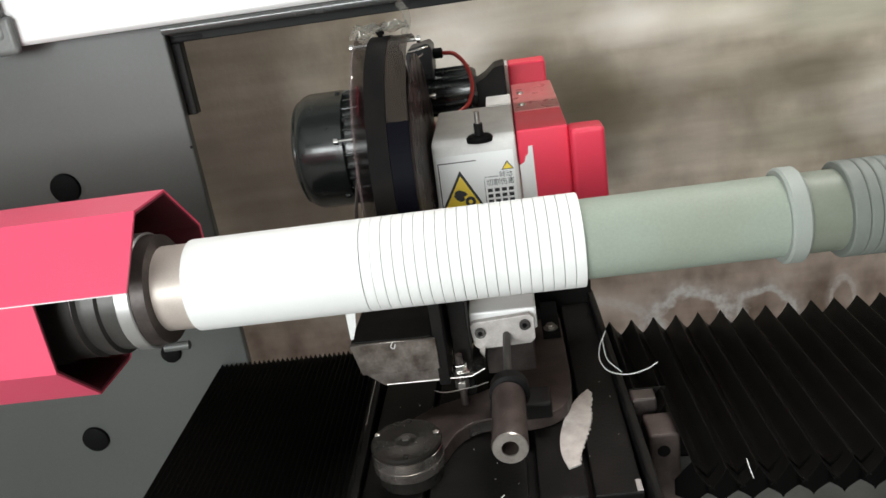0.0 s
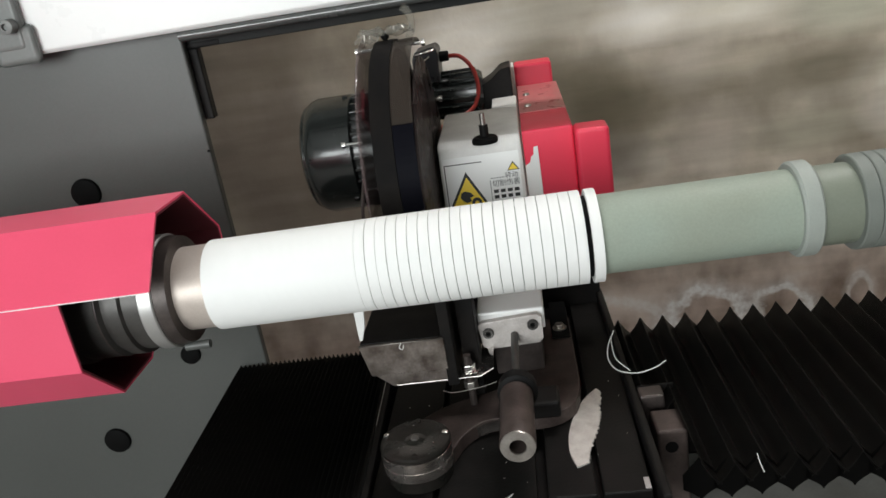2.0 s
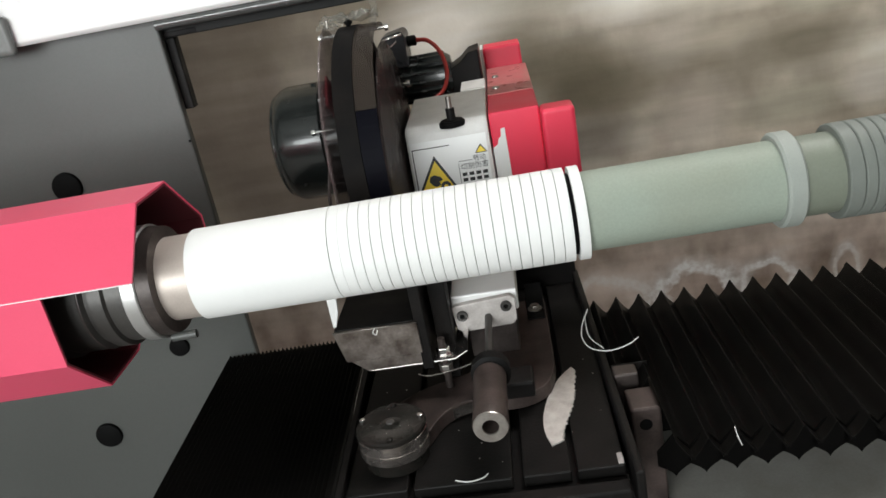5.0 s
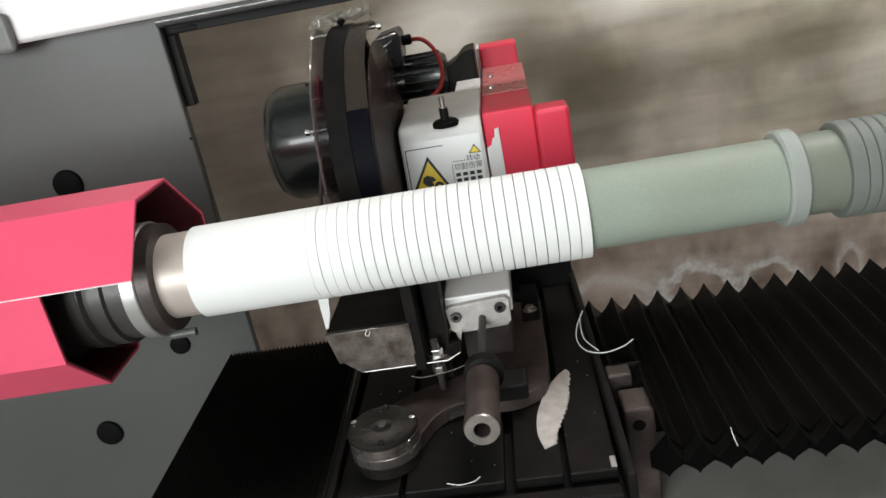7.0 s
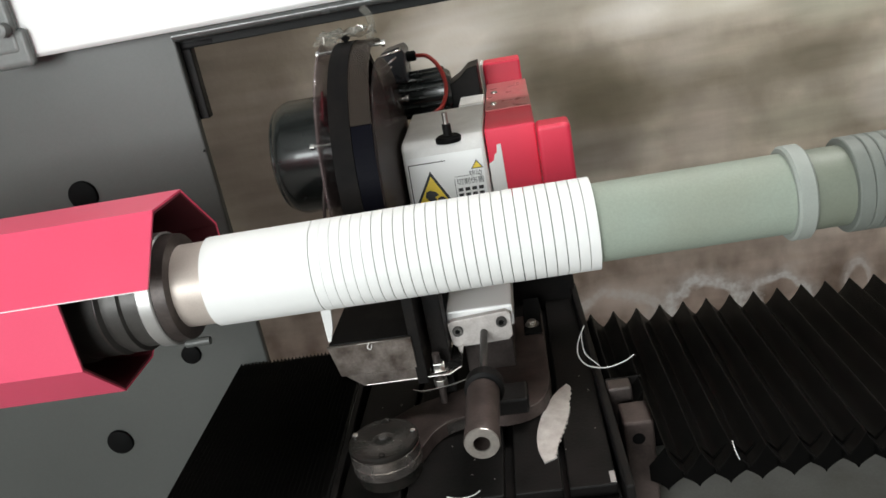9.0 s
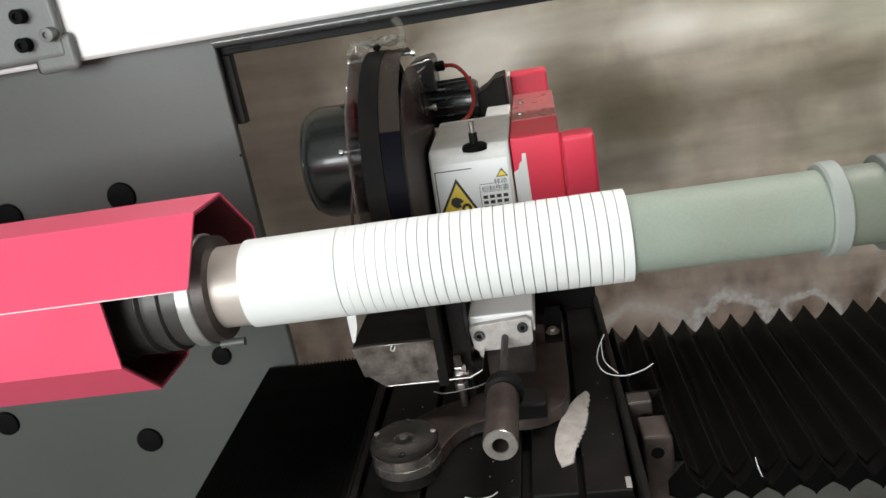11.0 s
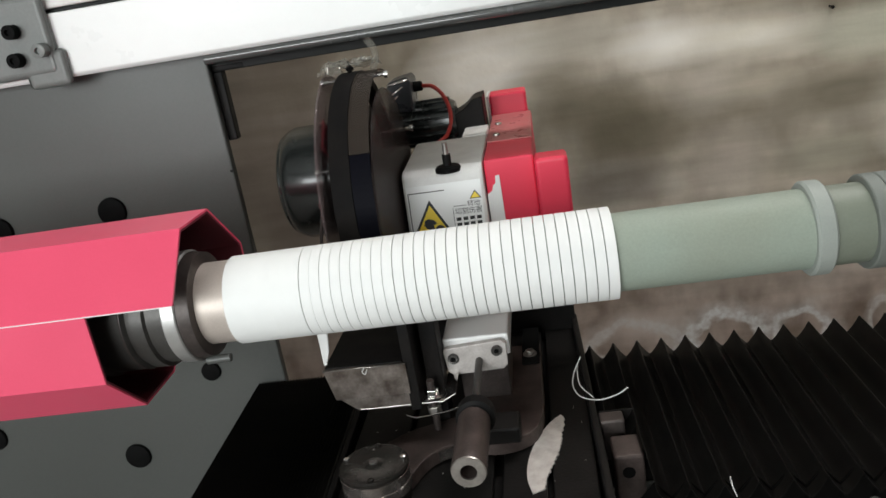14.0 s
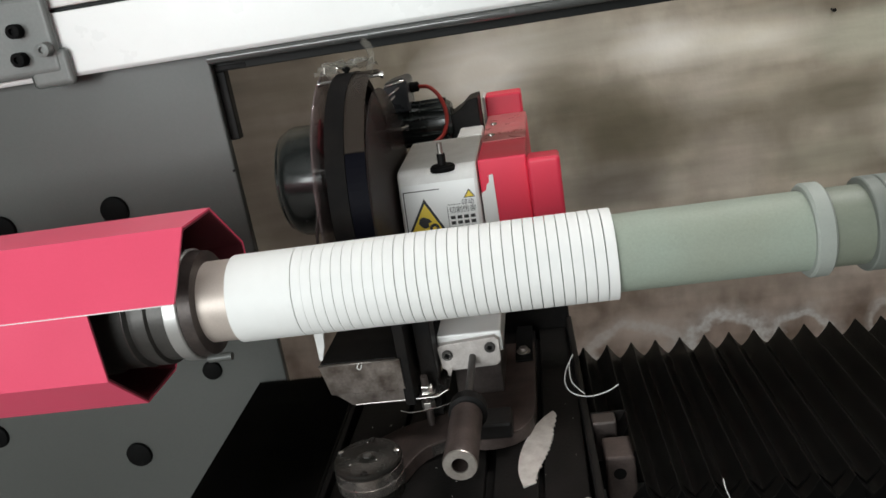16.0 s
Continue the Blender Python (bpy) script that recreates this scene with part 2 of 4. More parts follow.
M_ALU = mat("satin_aluminium", (0.46, 0.44, 0.43), 0.42, metal=0.5, vary=0.1, scale=40, fine=500, bump=0.06)
M_SLEEVE = mat("satin_nickel_sleeve", (0.58, 0.505, 0.455), 0.48, metal=0.35, vary=0.1, scale=30, fine=500, bump=0.04)
M_TUBE = mat("pale_green_fibreglass", (0.305, 0.358, 0.305), 0.58, dark=(0.275, 0.300, 0.245), vary=0.1, scale=9, fine=350, bump=0.06, spec=0.3)
# tube colour lowered where the light falls off to the right
M_TUBE_FALLOFF = mat("falloff_fibreglass", (0.205, 0.228, 0.185), 0.5, dark=(0.175, 0.192, 0.15), vary=0.1, scale=14, fine=350, bump=0.06)
M_TAPE = mat("white_tape", (0.84, 0.84, 0.83), 0.55, vary=0.04, scale=40, fine=500, bump=0.05)
# tape greyed in the colour, as light falls off to the right
M_TAPE_FALLOFF = mat("tape_greyed_for_falloff", (0.175, 0.19, 0.172), 0.6, vary=0.08, scale=40, fine=500, bump=0.05)
M_TAPE_PART_FALLOFF = mat("tape_part_falloff", (0.325, 0.35, 0.322), 0.6, vary=0.08, scale=40, fine=500, bump=0.05)
M_GUARD = mat("matt_black_rim", (0.006, 0.006, 0.0065), 0.55, dark=(0.014, 0.012, 0.011), vary=0.3, scale=25, spec=0.03)
M_CLAMP = mat("pale_grey_casting", (0.17, 0.177, 0.17), 0.45, vary=0.15, scale=18)
# near-black so that the rail's groove and underside shade sit in the colour
M_SHADE_STRIP = mat("shade_dark_grey", (0.020, 0.021, 0.0205), 0.5, vary=0.15, scale=10, spec=0.12)
M_LIP = mat("glossy_grey_pipe_enamel", (0.075, 0.077, 0.075), 0.24, vary=0.08, scale=20, fine=300, bump=0.03, coat=0.4)
M_MOTOR = mat("dark_green_black_enamel", (0.0165, 0.0192, 0.0185), 0.24, vary=0.3, scale=25, fine=300, bump=0.08, coat=0.3)
M_GREYBOX = mat("blue_grey_plastic", (0.034, 0.036, 0.041), 0.3, vary=0.15, scale=30)
M_RED = mat("red_cable_sheath", (0.27, 0.018, 0.012), 0.4, vary=0.15, scale=40)
M_YELLOW = mat("yellow_sign_print", (0.86, 0.62, 0.02), 0.4, vary=0.05, scale=60)
M_INK = mat("black_ink", (0.015, 0.015, 0.015), 0.5, vary=0.2, scale=60)
M_THREAD = mat("white_thread", (0.8, 0.8, 0.78), 0.5, vary=0.05)
M_ACRYL = clear("smoky_acrylic", (0.03, 0.022, 0.021), 0.6, 0.3)
M_ACRYL_RED = clear("pinkish_acrylic", (0.15, 0.11, 0.11), 0.5)
M_DUSTY = clear("dusty_acrylic", (0.045, 0.036, 0.030), 0.62, 0.3)
M_REDDISH = clear("red_tinted_acrylic", (0.22, 0.03, 0.04), 0.4, 0.3)
M_FILM = clear("clear_sticky_film", (0.26, 0.245, 0.21), 0.24, 0.05)
# near-white, so the film's glints are held in the colour
M_FILM_GLINT = clear("film_crease_glint", (0.95, 0.93, 0.88), 0.62, 0.12)
M_SCRAP = mat("torn_aluminium", (0.78, 0.74, 0.70), 0.42, metal=0.35, dark=(0.55, 0.5, 0.47), vary=0.2, scale=60, fine=300, bump=0.2)
M_HOSE = mat("brown_rubber_hose", (0.035, 0.022, 0.02), 0.5, vary=0.2)
M_LAMP = mat("lamp_diffuser", (1.0, 0.97, 0.93), 0.4, emit=6.0)


# ---- mesh builders ----
def box(x0, x1, y0, y1, z0, z1, bevel=0.0015, seg=2):
    bm = bmesh.new()
    bmesh.ops.create_cube(bm, size=1, matrix=Matrix.Translation(((x0 + x1) / 2, (y0 + y1) / 2, (z0 + z1) / 2)) @ Matrix.Diagonal((x1 - x0, y1 - y0, z1 - z0, 1)))
    if bevel:
        bmesh.ops.bevel(bm, geom=bm.edges[:], offset=bevel, segments=seg, affect="EDGES", profile=0.5)
    return bm


def lathe(profile, axis="x", centre=(0, 0, 0), n=64, closed=False):
    """Turns (along, radius) pairs about an axis through centre."""
    bm = bmesh.new()
    rings = []
    for a, r in profile:
        ring = []
        for i in range(n):
            c, s = math.cos(2 * math.pi * i / n), math.sin(2 * math.pi * i / n)
            p = {"x": (a, r * c, r * s), "y": (r * c, a, r * s), "z": (r * c, r * s, a)}[axis]
            ring.append(bm.verts.new(Vector(p) + Vector(centre)))
        rings.append(ring)
    pairs = list(zip(rings, rings[1:])) + ([(rings[-1], rings[0])] if closed else [])
    for p, q in pairs:
        for i in range(n):
            j = (i + 1) % n
            f = bm.faces.new((p[i], p[j], q[j], q[i]))
            f.smooth = True
    if not closed:
        for ring in (rings[0], rings[-1]):
            bm.faces.new(ring)
    bmesh.ops.recalc_face_normals(bm, faces=bm.faces[:])
    return bm


def prism(outline, lo, hi, axis="z", bevel=0.0):
    """Pushes a closed outline from lo to hi along an axis. Outline pairs are (x, y), (x, z) or (y, z)."""
    bm = bmesh.new()

    def at(u, v, w):
        return {"z": (u, v, w), "y": (u, w, v), "x": (w, u, v)}[axis]
    a = [bm.verts.new(at(u, v, lo)) for u, v in outline]
    b = [bm.verts.new(at(u, v, hi)) for u, v in outline]
    bm.faces.new(a)
    bm.faces.new(b)
    for i in range(len(a)):
        j = (i + 1) % len(a)
        bm.faces.new((a[i], a[j], b[j], b[i]))
    bmesh.ops.recalc_face_normals(bm, faces=bm.faces[:])
    if bevel:
        bmesh.ops.bevel(bm, geom=bm.edges[:], offset=bevel, segments=2, affect="EDGES", profile=0.5)
    return bm


def rod(points, r, n=10):
    """A round bar through points."""
    bm = bmesh.new()
    pts = [Vector(p) for p in points]
    rings = []
    for i, p in enumerate(pts):
        d = (pts[min(i + 1, len(pts) - 1)] - pts[max(i - 1, 0)]).normalized()
        u = d.orthogonal().normalized() if not rings else (u - d * u.dot(d)).normalized()
        v = d.cross(u)
        rings.append([bm.verts.new(p + r * (math.cos(2 * math.pi * k / n) * u + math.sin(2 * math.pi * k / n) * v)) for k in range(n)])
    for p, q in zip(rings, rings[1:]):
        for k in range(n):
            f = bm.faces.new((p[k], p[(k + 1) % n], q[(k + 1) % n], q[k]))
            f.smooth = True
    bm.faces.new(rings[0])
    bm.faces.new(rings[-1])
    bmesh.ops.recalc_face_normals(bm, faces=bm.faces[:])
    return bm


def curve_points(ctrl, n=24):
    """A smooth line through control points (Catmull-Rom)."""
    c = [Vector(p) for p in ctrl]
    c = [2 * c[0] - c[1]] + c + [2 * c[-1] - c[-2]]
    out = []
    segs = len(c) - 3
    for i in range(n + 1):
        f = i / n * segs
        k = min(int(f), segs - 1)
        t = f - k
        p0, p1, p2, p3 = c[k:k + 4]
        out.append(0.5 * (2 * p1 + (p2 - p0) * t + (2 * p0 - 5 * p1 + 4 * p2 - p3) * t * t + (3 * p1 - p0 - 3 * p2 + p3) * t ** 3))
    return out


def join(*meshes):
    out = meshes[0]
    for m in meshes[1:]:
        tmp = bpy.data.meshes.new("tmp")
        m.to_mesh(tmp)
        m.free()
        out.from_mesh(tmp)
        bpy.data.meshes.remove(tmp)
    return out


def part(name, bm, material, parent=None, label="", at=None):
    for e in bm.edges:
        if len(e.link_faces) == 2 and e.calc_face_angle(0) > 0.6:
            e.smooth = False
    me = bpy.data.meshes.new(name)
    bm.to_mesh(me)
    bm.free()
    me.materials.append(material)
    ob = new(name, me)
    ob.parent = parent
    if at is not None:
        ob.matrix_basis = at
    if label:
        tagged(ob, label)
    return ob


def thing(name, label, category, group="", kind="", at=None):
    ob = new(name)
    ob.empty_display_size = 0.05
    if at is not None:
        ob.matrix_basis = at
    return tagged(ob, label, category, group, kind)


def smooth(ob):
    for p in ob.data.polygons:
        p.use_smooth = True
    return ob


def hexa(r, z0, z1, cx, cy, axis="z"):
    return prism([(cx + r * math.cos(math.pi / 3 * i), cy + r * math.sin(math.pi / 3 * i)) for i in range(6)], z0, z1, axis, 0.0006)


def socket_bolt(cx, cz, y, r, parent, name="bolt", material=None):
    """A cap screw whose head faces -y, with its sunk hexagon."""
    b = part(name, lathe([(y + 0.001, r * 0.88), (y - 0.003, r * 0.88), (y - 0.004, r * 0.8), (y - 0.004, r * 0.45), (y - 0.001, r * 0.4)], "y", (cx, 0, cz), 20), material or M_NOSE, parent)
    part("socket", hexa(r * 0.42, y - 0.0012, y - 0.0008, cx, cz, "y"), M_RUBBER, b)
    return b


# ---- the room ----
RX0, RX1, RY0, RY1 = -2.6, 3.4, -3.2, 1.45
tagged(part("wall_back", box(RX0, RX1, RY1, RY1 + 0.15, FLOOR, CEIL, 0), M_WALL), "old plaster wall with brown damp stains and salt", "wall", kind="structure")
wf = join(box(RX0, WIN[0], RY0 - 0.15, RY0, FLOOR, CEIL, 0), box(WIN[1], RX1, RY0 - 0.15, RY0, FLOOR, CEIL, 0), box(WIN[0], WIN[1], RY0 - 0.15, RY0, FLOOR, WIN[2], 0), box(WIN[0], WIN[1], RY0 - 0.15, RY0, WIN[3], CEIL, 0))
tagged(part("wall_front", wf, M_PAINT), "plain pale painted workshop wall", "wall", kind="structure")
win = thing("window_1", "plain white window frame in the workshop wall", "window", kind="structure")
for x in (WIN[0], (WIN[0] + WIN[1]) / 2 - 0.025, WIN[1] - 0.05):
    part("window_frame", box(x, x + 0.05, RY0 - 0.012, RY0 + 0.03, WIN[2], WIN[3], 0.003), M_WHITE, win)
tagged(part("wall_left", box(RX0 - 0.15, RX0, RY0 - 0.15, RY1 + 0.15, FLOOR, CEIL, 0), M_PAINT), "plain pale painted workshop wall", "wall", kind="structure")
tagged(part("wall_right", box(RX1, RX1 + 0.15, RY0 - 0.15, RY1 + 0.15, FLOOR, CEIL, 0), M_PAINT), "plain pale painted workshop wall", "wall", kind="structure")
tagged(part("floor", box(RX0 - 0.15, RX1 + 0.15, RY0 - 0.15, RY1 + 0.15, FLOOR - 0.1, FLOOR, 0), M_CONCRETE), "worn bare concrete workshop floor", "floor", kind="structure")
tagged(part("ceiling", box(RX0 - 0.15, RX1 + 0.15, RY0 - 0.15, RY1 + 0.15, CEIL, CEIL + 0.1, 0), M_PAINT), "plain pale painted ceiling", "ceiling", kind="structure")
# housings for the added, unseen ceiling lamps
for x, y, sx, sy, w in ADDED_LAMPS:
    lamp = thing("added_ceiling_light", "added long white ceiling light, out of view", "light", "ceiling lights", at=pose(x, y, CEIL))
    part("housing", box(-sx / 2 - 0.02, sx / 2 + 0.02, -sy / 2 - 0.02, sy / 2 + 0.02, -0.06, 0, 0.004), M_WHITE, lamp)
    part("diffuser", box(-sx / 2, sx / 2, -sy / 2, sy / 2, -0.075, -0.062, 0.003), M_LAMP, lamp)

nail = tagged(part("wall_nail", join(rod([(1.19, 1.4505, 0.08), (1.19, 1.43, 0.078)], 0.003, 8), lathe([(1.428, 0.005), (1.431, 0.005)], "y", (1.19, 0, 0.078), 12)), M_BLACK), "small dark nail in the stained wall", "nail")

# ---- the headstock ----
panel = thing("headstock_panel", "grey enamelled steel panel with black rubber plugs", "panel", at=pose(0, 0, 0))
part("sheet", box(-1.3, -0.1415, 0.462, 0.48, FLOOR, 0.36, 0.003), M_GREY, panel)
for x, z, r in ((-0.371, 0.020, 1), (-0.467, -0.4645, 1), (-0.276, -0.303, 0.72), (-0.586, 0.012, 1), (-0.745, -0.394, 1)):
    part("rubber_plug", lathe([(0.4635, 0.025 * r), (0.4605, 0.0255 * r), (0.4560, 0.0245 * r), (0.4545, 0.021 * r), (0.4540, 0.004)], "y", (x, 0, z), 32), M_RUBBER, panel)
part("screw", lathe([(0.463, 0.0022), (0.4605, 0.0022), (0.460, 0.001)], "y", (-0.1445, 0, 0.060), 10), M_RUBBER, panel)

stop = thing("corner_bracket", "dark steel angle bracket behind the panel edge", "bracket")
part("upright", box(-0.156, -0.128, 0.482, 0.502, 0.108, 0.222, 0.002), M_BLACK, stop)
part("arm", box(-0.158, -0.09, 0.482, 0.502, 0.2235, 0.2315, 0.001), M_BLACK, stop)

rail = thing("top_rail", "white painted steel rail above the grey panel", "rail")
part("face", prism([(0.415, 0.259), (0.420, 0.2535), (0.460, 0.2535), (0.460, 0.3525), (0.415, 0.3525)], -1.3, 2.2, "x", 0.002), M_WHITE, rail)
part("groove_strip", box(-1.3, 2.2, 0.425, 0.46, 0.3535, 0.3585, 0.001), M_SHADE_STRIP, rail, "dark groove")
part("upper_face", box(-1.3, 2.2, 0.418, 0.46, 0.3595, 0.60, 0.003), M_WHITE_DIRTY, rail)
part("lower_lip", lathe([(-0.1285, 0.0075), (2.2, 0.0075)], "x", (0, 0.4245, 0.2465), 24), M_LIP, rail, "grey rounded lower lip")
# strips darkened in colour for the shade below the rail
part("back_strip", box(-0.147, 2.2, 0.483, 0.53, 0.222, 0.30, 0.002), M_SHADE_STRIP, rail, "strip behind the rail, its shade painted dark grey")
part("under_strip", box(-0.147, 2.2, 0.465, 0.482, 0.236, 0.30, 0.002), M_SHADE_STRIP, rail, "strip under the rail, its shade painted dark grey")
clamp = part("clamp", join(box(-0.60, -0.352, 0.400, 0.4135, 0.262, 0.385, 0.010, 4), box(-0.41, -0.340, 0.402, 0.4135, 0.243, 0.30, 0.009, 4)), M_CLAMP, rail, "pale grey end clamp")
for x, z in ((-0.411, 0.292), (-0.405, 0.334), (-0.367, 0.301)):
    part("bolt", lathe([(0.398, 0.011), (0.382, 0.011), (0.381, 0.008), (0.381, 0.005), (0.386, 0.0045)], "y", (x, 0, z), 20), M_RUBBER if x < -0.38 else M_CLAMP, clamp)

# ---- spindle ----
OA, OH = 0.1025, 0.040
OB, OL = 0.115, 0.0990  # the cover is a little deeper at the back and shallower below
OCT = [(-OH, OA), (OH + 0.001, OA - 0.002), (OB, 0.034), (OB, -OH), (OH, -OL), (-OH, -OL), (-OA, -OH + 0.002), (-OA, OH)]


def shell(indices, x0, x1, t=0.0025):
    """A bent sheet along some sides of the octagon."""
    o = [OCT[i] for i in indices]
    k = 1 - t / OA
    return prism(o + [(y * k, z * k) for y, z in reversed(o)], x0, x1, "x", 0)


cover = thing("spindle_cover", "bright pink-red octagonal steel cover round the spindle", "machine cover")
part("upper_shell", shell([7, 0, 1, 2, 3], -0.8, -0.0215), M_PINK, cover)
part("lower_shell", shell([7, 6, 5, 4, 3], -0.8, -0.1165), M_PINK, cover)
# inner faces carry the cover's inside shade as a darker pink
part("upper_inside_shade", shell([7, 0, 1, 2, 3], -0.8, -0.022), M_PINK_SHADE, cover, "inside face, its shade painted dark maroon").matrix_basis = Matrix.Diagonal((1, 0.974, 0.974, 1))
part("lower_inside_shade", shell([7, 6, 5, 4, 3], -0.8, -0.117), M_PINK_SHADE, cover, "inside face, its shade painted dark maroon").matrix_basis = Matrix.Diagonal((1, 0.974, 0.974, 1))
part("seam_strip", box(-0.8, -0.0245, -OA - 0.0012, -OA + 0.001, OH - 0.001, OH, 0.0003), M_WHITE, cover, "pale bare edge of the seam")

spindle = thing("spindle", "dark steel spindle nose with a nickel sleeve", "machine spindle")
part("nose", lathe([(-0.6, 0.07), (-0.148, 0.07), (-0.143, 0.066), (-0.104, 0.066), (-0.101, 0.061), (-0.095, 0.061), (-0.094, 0.0655), (-0.080, 0.0655), (-0.078, 0.061), (-0.056, 0.061)], "x", n=72), M_NOSE, spindle)
part("groove", lathe([(-0.1065, 0.05), (-0.1065, 0.0665), (-0.1050, 0.0668), (-0.1040, 0.0665), (-0.1040, 0.05)], "x", n=72), M_IRON, spindle, "turned edge")
part("flange", lathe([(-0.060, 0.04), (-0.060, 0.0625), (-0.0585, 0.064), (-0.0445, 0.064), (-0.043, 0.0625), (-0.043, 0.04)], "x", n=72), M_FLANGE, spindle, "bright turned steel flange")
part("seal", lathe([(-0.044, 0.05), (-0.0425, 0.0615), (-0.029, 0.0595), (-0.028, 0.045)], "x", n=64), M_IRON, spindle, "dark seal ring")
part("sleeve", lathe([(-0.030, 0.0465), (0.007, 0.0465), (0.008, 0.044)], "x", n=64), M_SLEEVE, spindle, "satin nickel sleeve")
part("stop_pin", rod([(-0.040, -0.022, -0.0605), (-0.014, -0.022, -0.060), (-0.012, -0.022, -0.060)], 0.0048, 14), M_GREY, spindle)

mandrel = thing("mandrel", "pale green fibreglass tube carrying the tape rolls", "tube")
part("tube", lathe([(-0.001, 0.0426), (0.627, 0.0422)], "x", n=72), M_TUBE, mandrel)
part("core_tube", lathe([(0.6275, 0.0418), (1.5, 0.0418)], "x", n=72), M_TUBE_FALLOFF, mandrel, "beige-green end of the tube, darkened for light falloff")
# black band stands in for the deep shade of the open slice gap
part("gap_shade_band", lathe([(0.396, 0.0424), (0.3962, 0.0432), (0.4190, 0.0432), (0.4192, 0.0424)], "x", n=72), M_RUBBER, mandrel, "black band painting the shade in the slice gap")

# ---- tape: the uncut log and the slices ----
R_LOG = 0.05
PITCH = 0.01135
FIRST = 0.1935  # the last cut before the start


def ring_bm(x0, x1, r, r_in=0.0427, edge=0.0005):
    return lathe([(x0, r_in), (x0, r - edge), (x0 + edge, r), (x1 - edge, r), (x1, r - edge), (x1, r_in)], "x", n=80, closed=True)


def sharp_ring(x0, x1, r, r_in=0.0427):
    return lathe([(x0, r_in), (x0, r), (x1, r), (x1, r_in)], "x", n=80, closed=True)


NEW = 10
KERF = 0.0006
WIDTH = PITCH - KERF
log = tagged(part("tape_log", sharp_ring(0.0065, 0.066, R_LOG - 0.00003), M_TAPE), "uncut white tape log on the mandrel", "tape log")


def slice_place(j, n):
    """Where slice j lies after n cuts: uncut slices touch, cut ones stand a kerf apart."""
    if j == n - 1:
        return FIRST - (j + 1) * PITCH + 1.6 * KERF
    return FIRST - (j + 1) * PITCH + KERF if j < n else FIRST - n * PITCH - (j - n + 1) * WIDTH


slices = []
for k in range(NEW + 2):
    s = tagged(part("tape_slice", sharp_ring(0, WIDTH, R_LOG), M_TAPE, at=pose(slice_place(k, 0), 0, 0)), "narrow white tape slice on the mandrel", "tape roll", "tape slices")
    slices.append((k, s))
done = []
for k in range(20):
    x = FIRST + KERF + k * PITCH
    s = tagged(part("tape_slice", ring_bm(0, WIDTH, R_LOG, edge=0.0003), M_TAPE, at=pose(x, 0, 0)), "narrow white tape slice on the mandrel", "tape roll", "tape slices")
    done.append((x, s))
ring = tagged(part("tape_ring", ring_bm(0.621, 0.6405, 0.0497, 0.0421, edge=0.0025), M_TAPE_PART_FALLOFF), "single tape ring on the tube, greyed for light falloff", "tape roll")
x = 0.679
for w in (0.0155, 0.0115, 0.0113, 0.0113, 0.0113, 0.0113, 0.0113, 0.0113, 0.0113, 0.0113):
    tagged(part("cut_roll", ring_bm(0, w - 0.0006, 0.0495, 0.0417, edge=0.0012), M_TAPE_FALLOFF, at=pose(x, 0, 0)), "finished tape roll on the tube, greyed for light falloff", "tape roll", "finished rolls")
    x += w

# ---- machine bed ----
bed = thing("machine_bed", "grey machine bed under the black bellows", "machine bed")
part("chip_tray", box(0.10, 1.9, -0.10, 0.336, -0.56, -0.535, 0.003), M_APRON, bed, "pale grey tray under the bellows")
part("way", box(-0.1, 1.9, 0.065, 0.13, FLOOR, -0.5625, 0.004), M_BLACK, bed)
part("way", box(-0.1, 1.9, 0.34, 0.44, FLOOR, -0.48, 0.004), M_BLACK, bed)

BZ = -0.335
BY0, BY1 = -0.012, 0.456


def pleat(width, height, y0, y1, t=0.002, half=False):
    """One upright fold of the bellows: a roof with a rounded ridge and hollow sides."""
    w, h = width / 2, height
    side = [(1.0, 1.0), (0.62, 0.70), (0.30, 0.36), (0.10, 0.085), (0.04, 0.015)]
    right = [(0, 0)] + [(w * u, -h * v) for u, v in reversed(side)] + [(w + 0.0035, -h * 1.06)]
    top = right if half else [(-x, z) for x, z in reversed(right[1:])] + right
    fold = prism(top + [(x, z - t) for x, z in reversed(top)], y0, y1, "y", 0)
    for f in fold.faces:
        f.smooth = True
    return fold


def hem_flap(width, height, depth, y):
    """The cloth that closes the front of a fold, with a pointed lower edge."""
    w, h = width / 2 + 0.003, height
    edge = [(w * u, -depth + 0.019 * abs(u) ** 0.65) for u in (1, 0.75, 0.5, 0.25, 0.1, 0, -0.1, -0.25, -0.5, -0.75, -1)]
    return prism([(-w, -h), (0, -0.002), (w, -h)] + edge, y, y + 0.002, "y", 0)


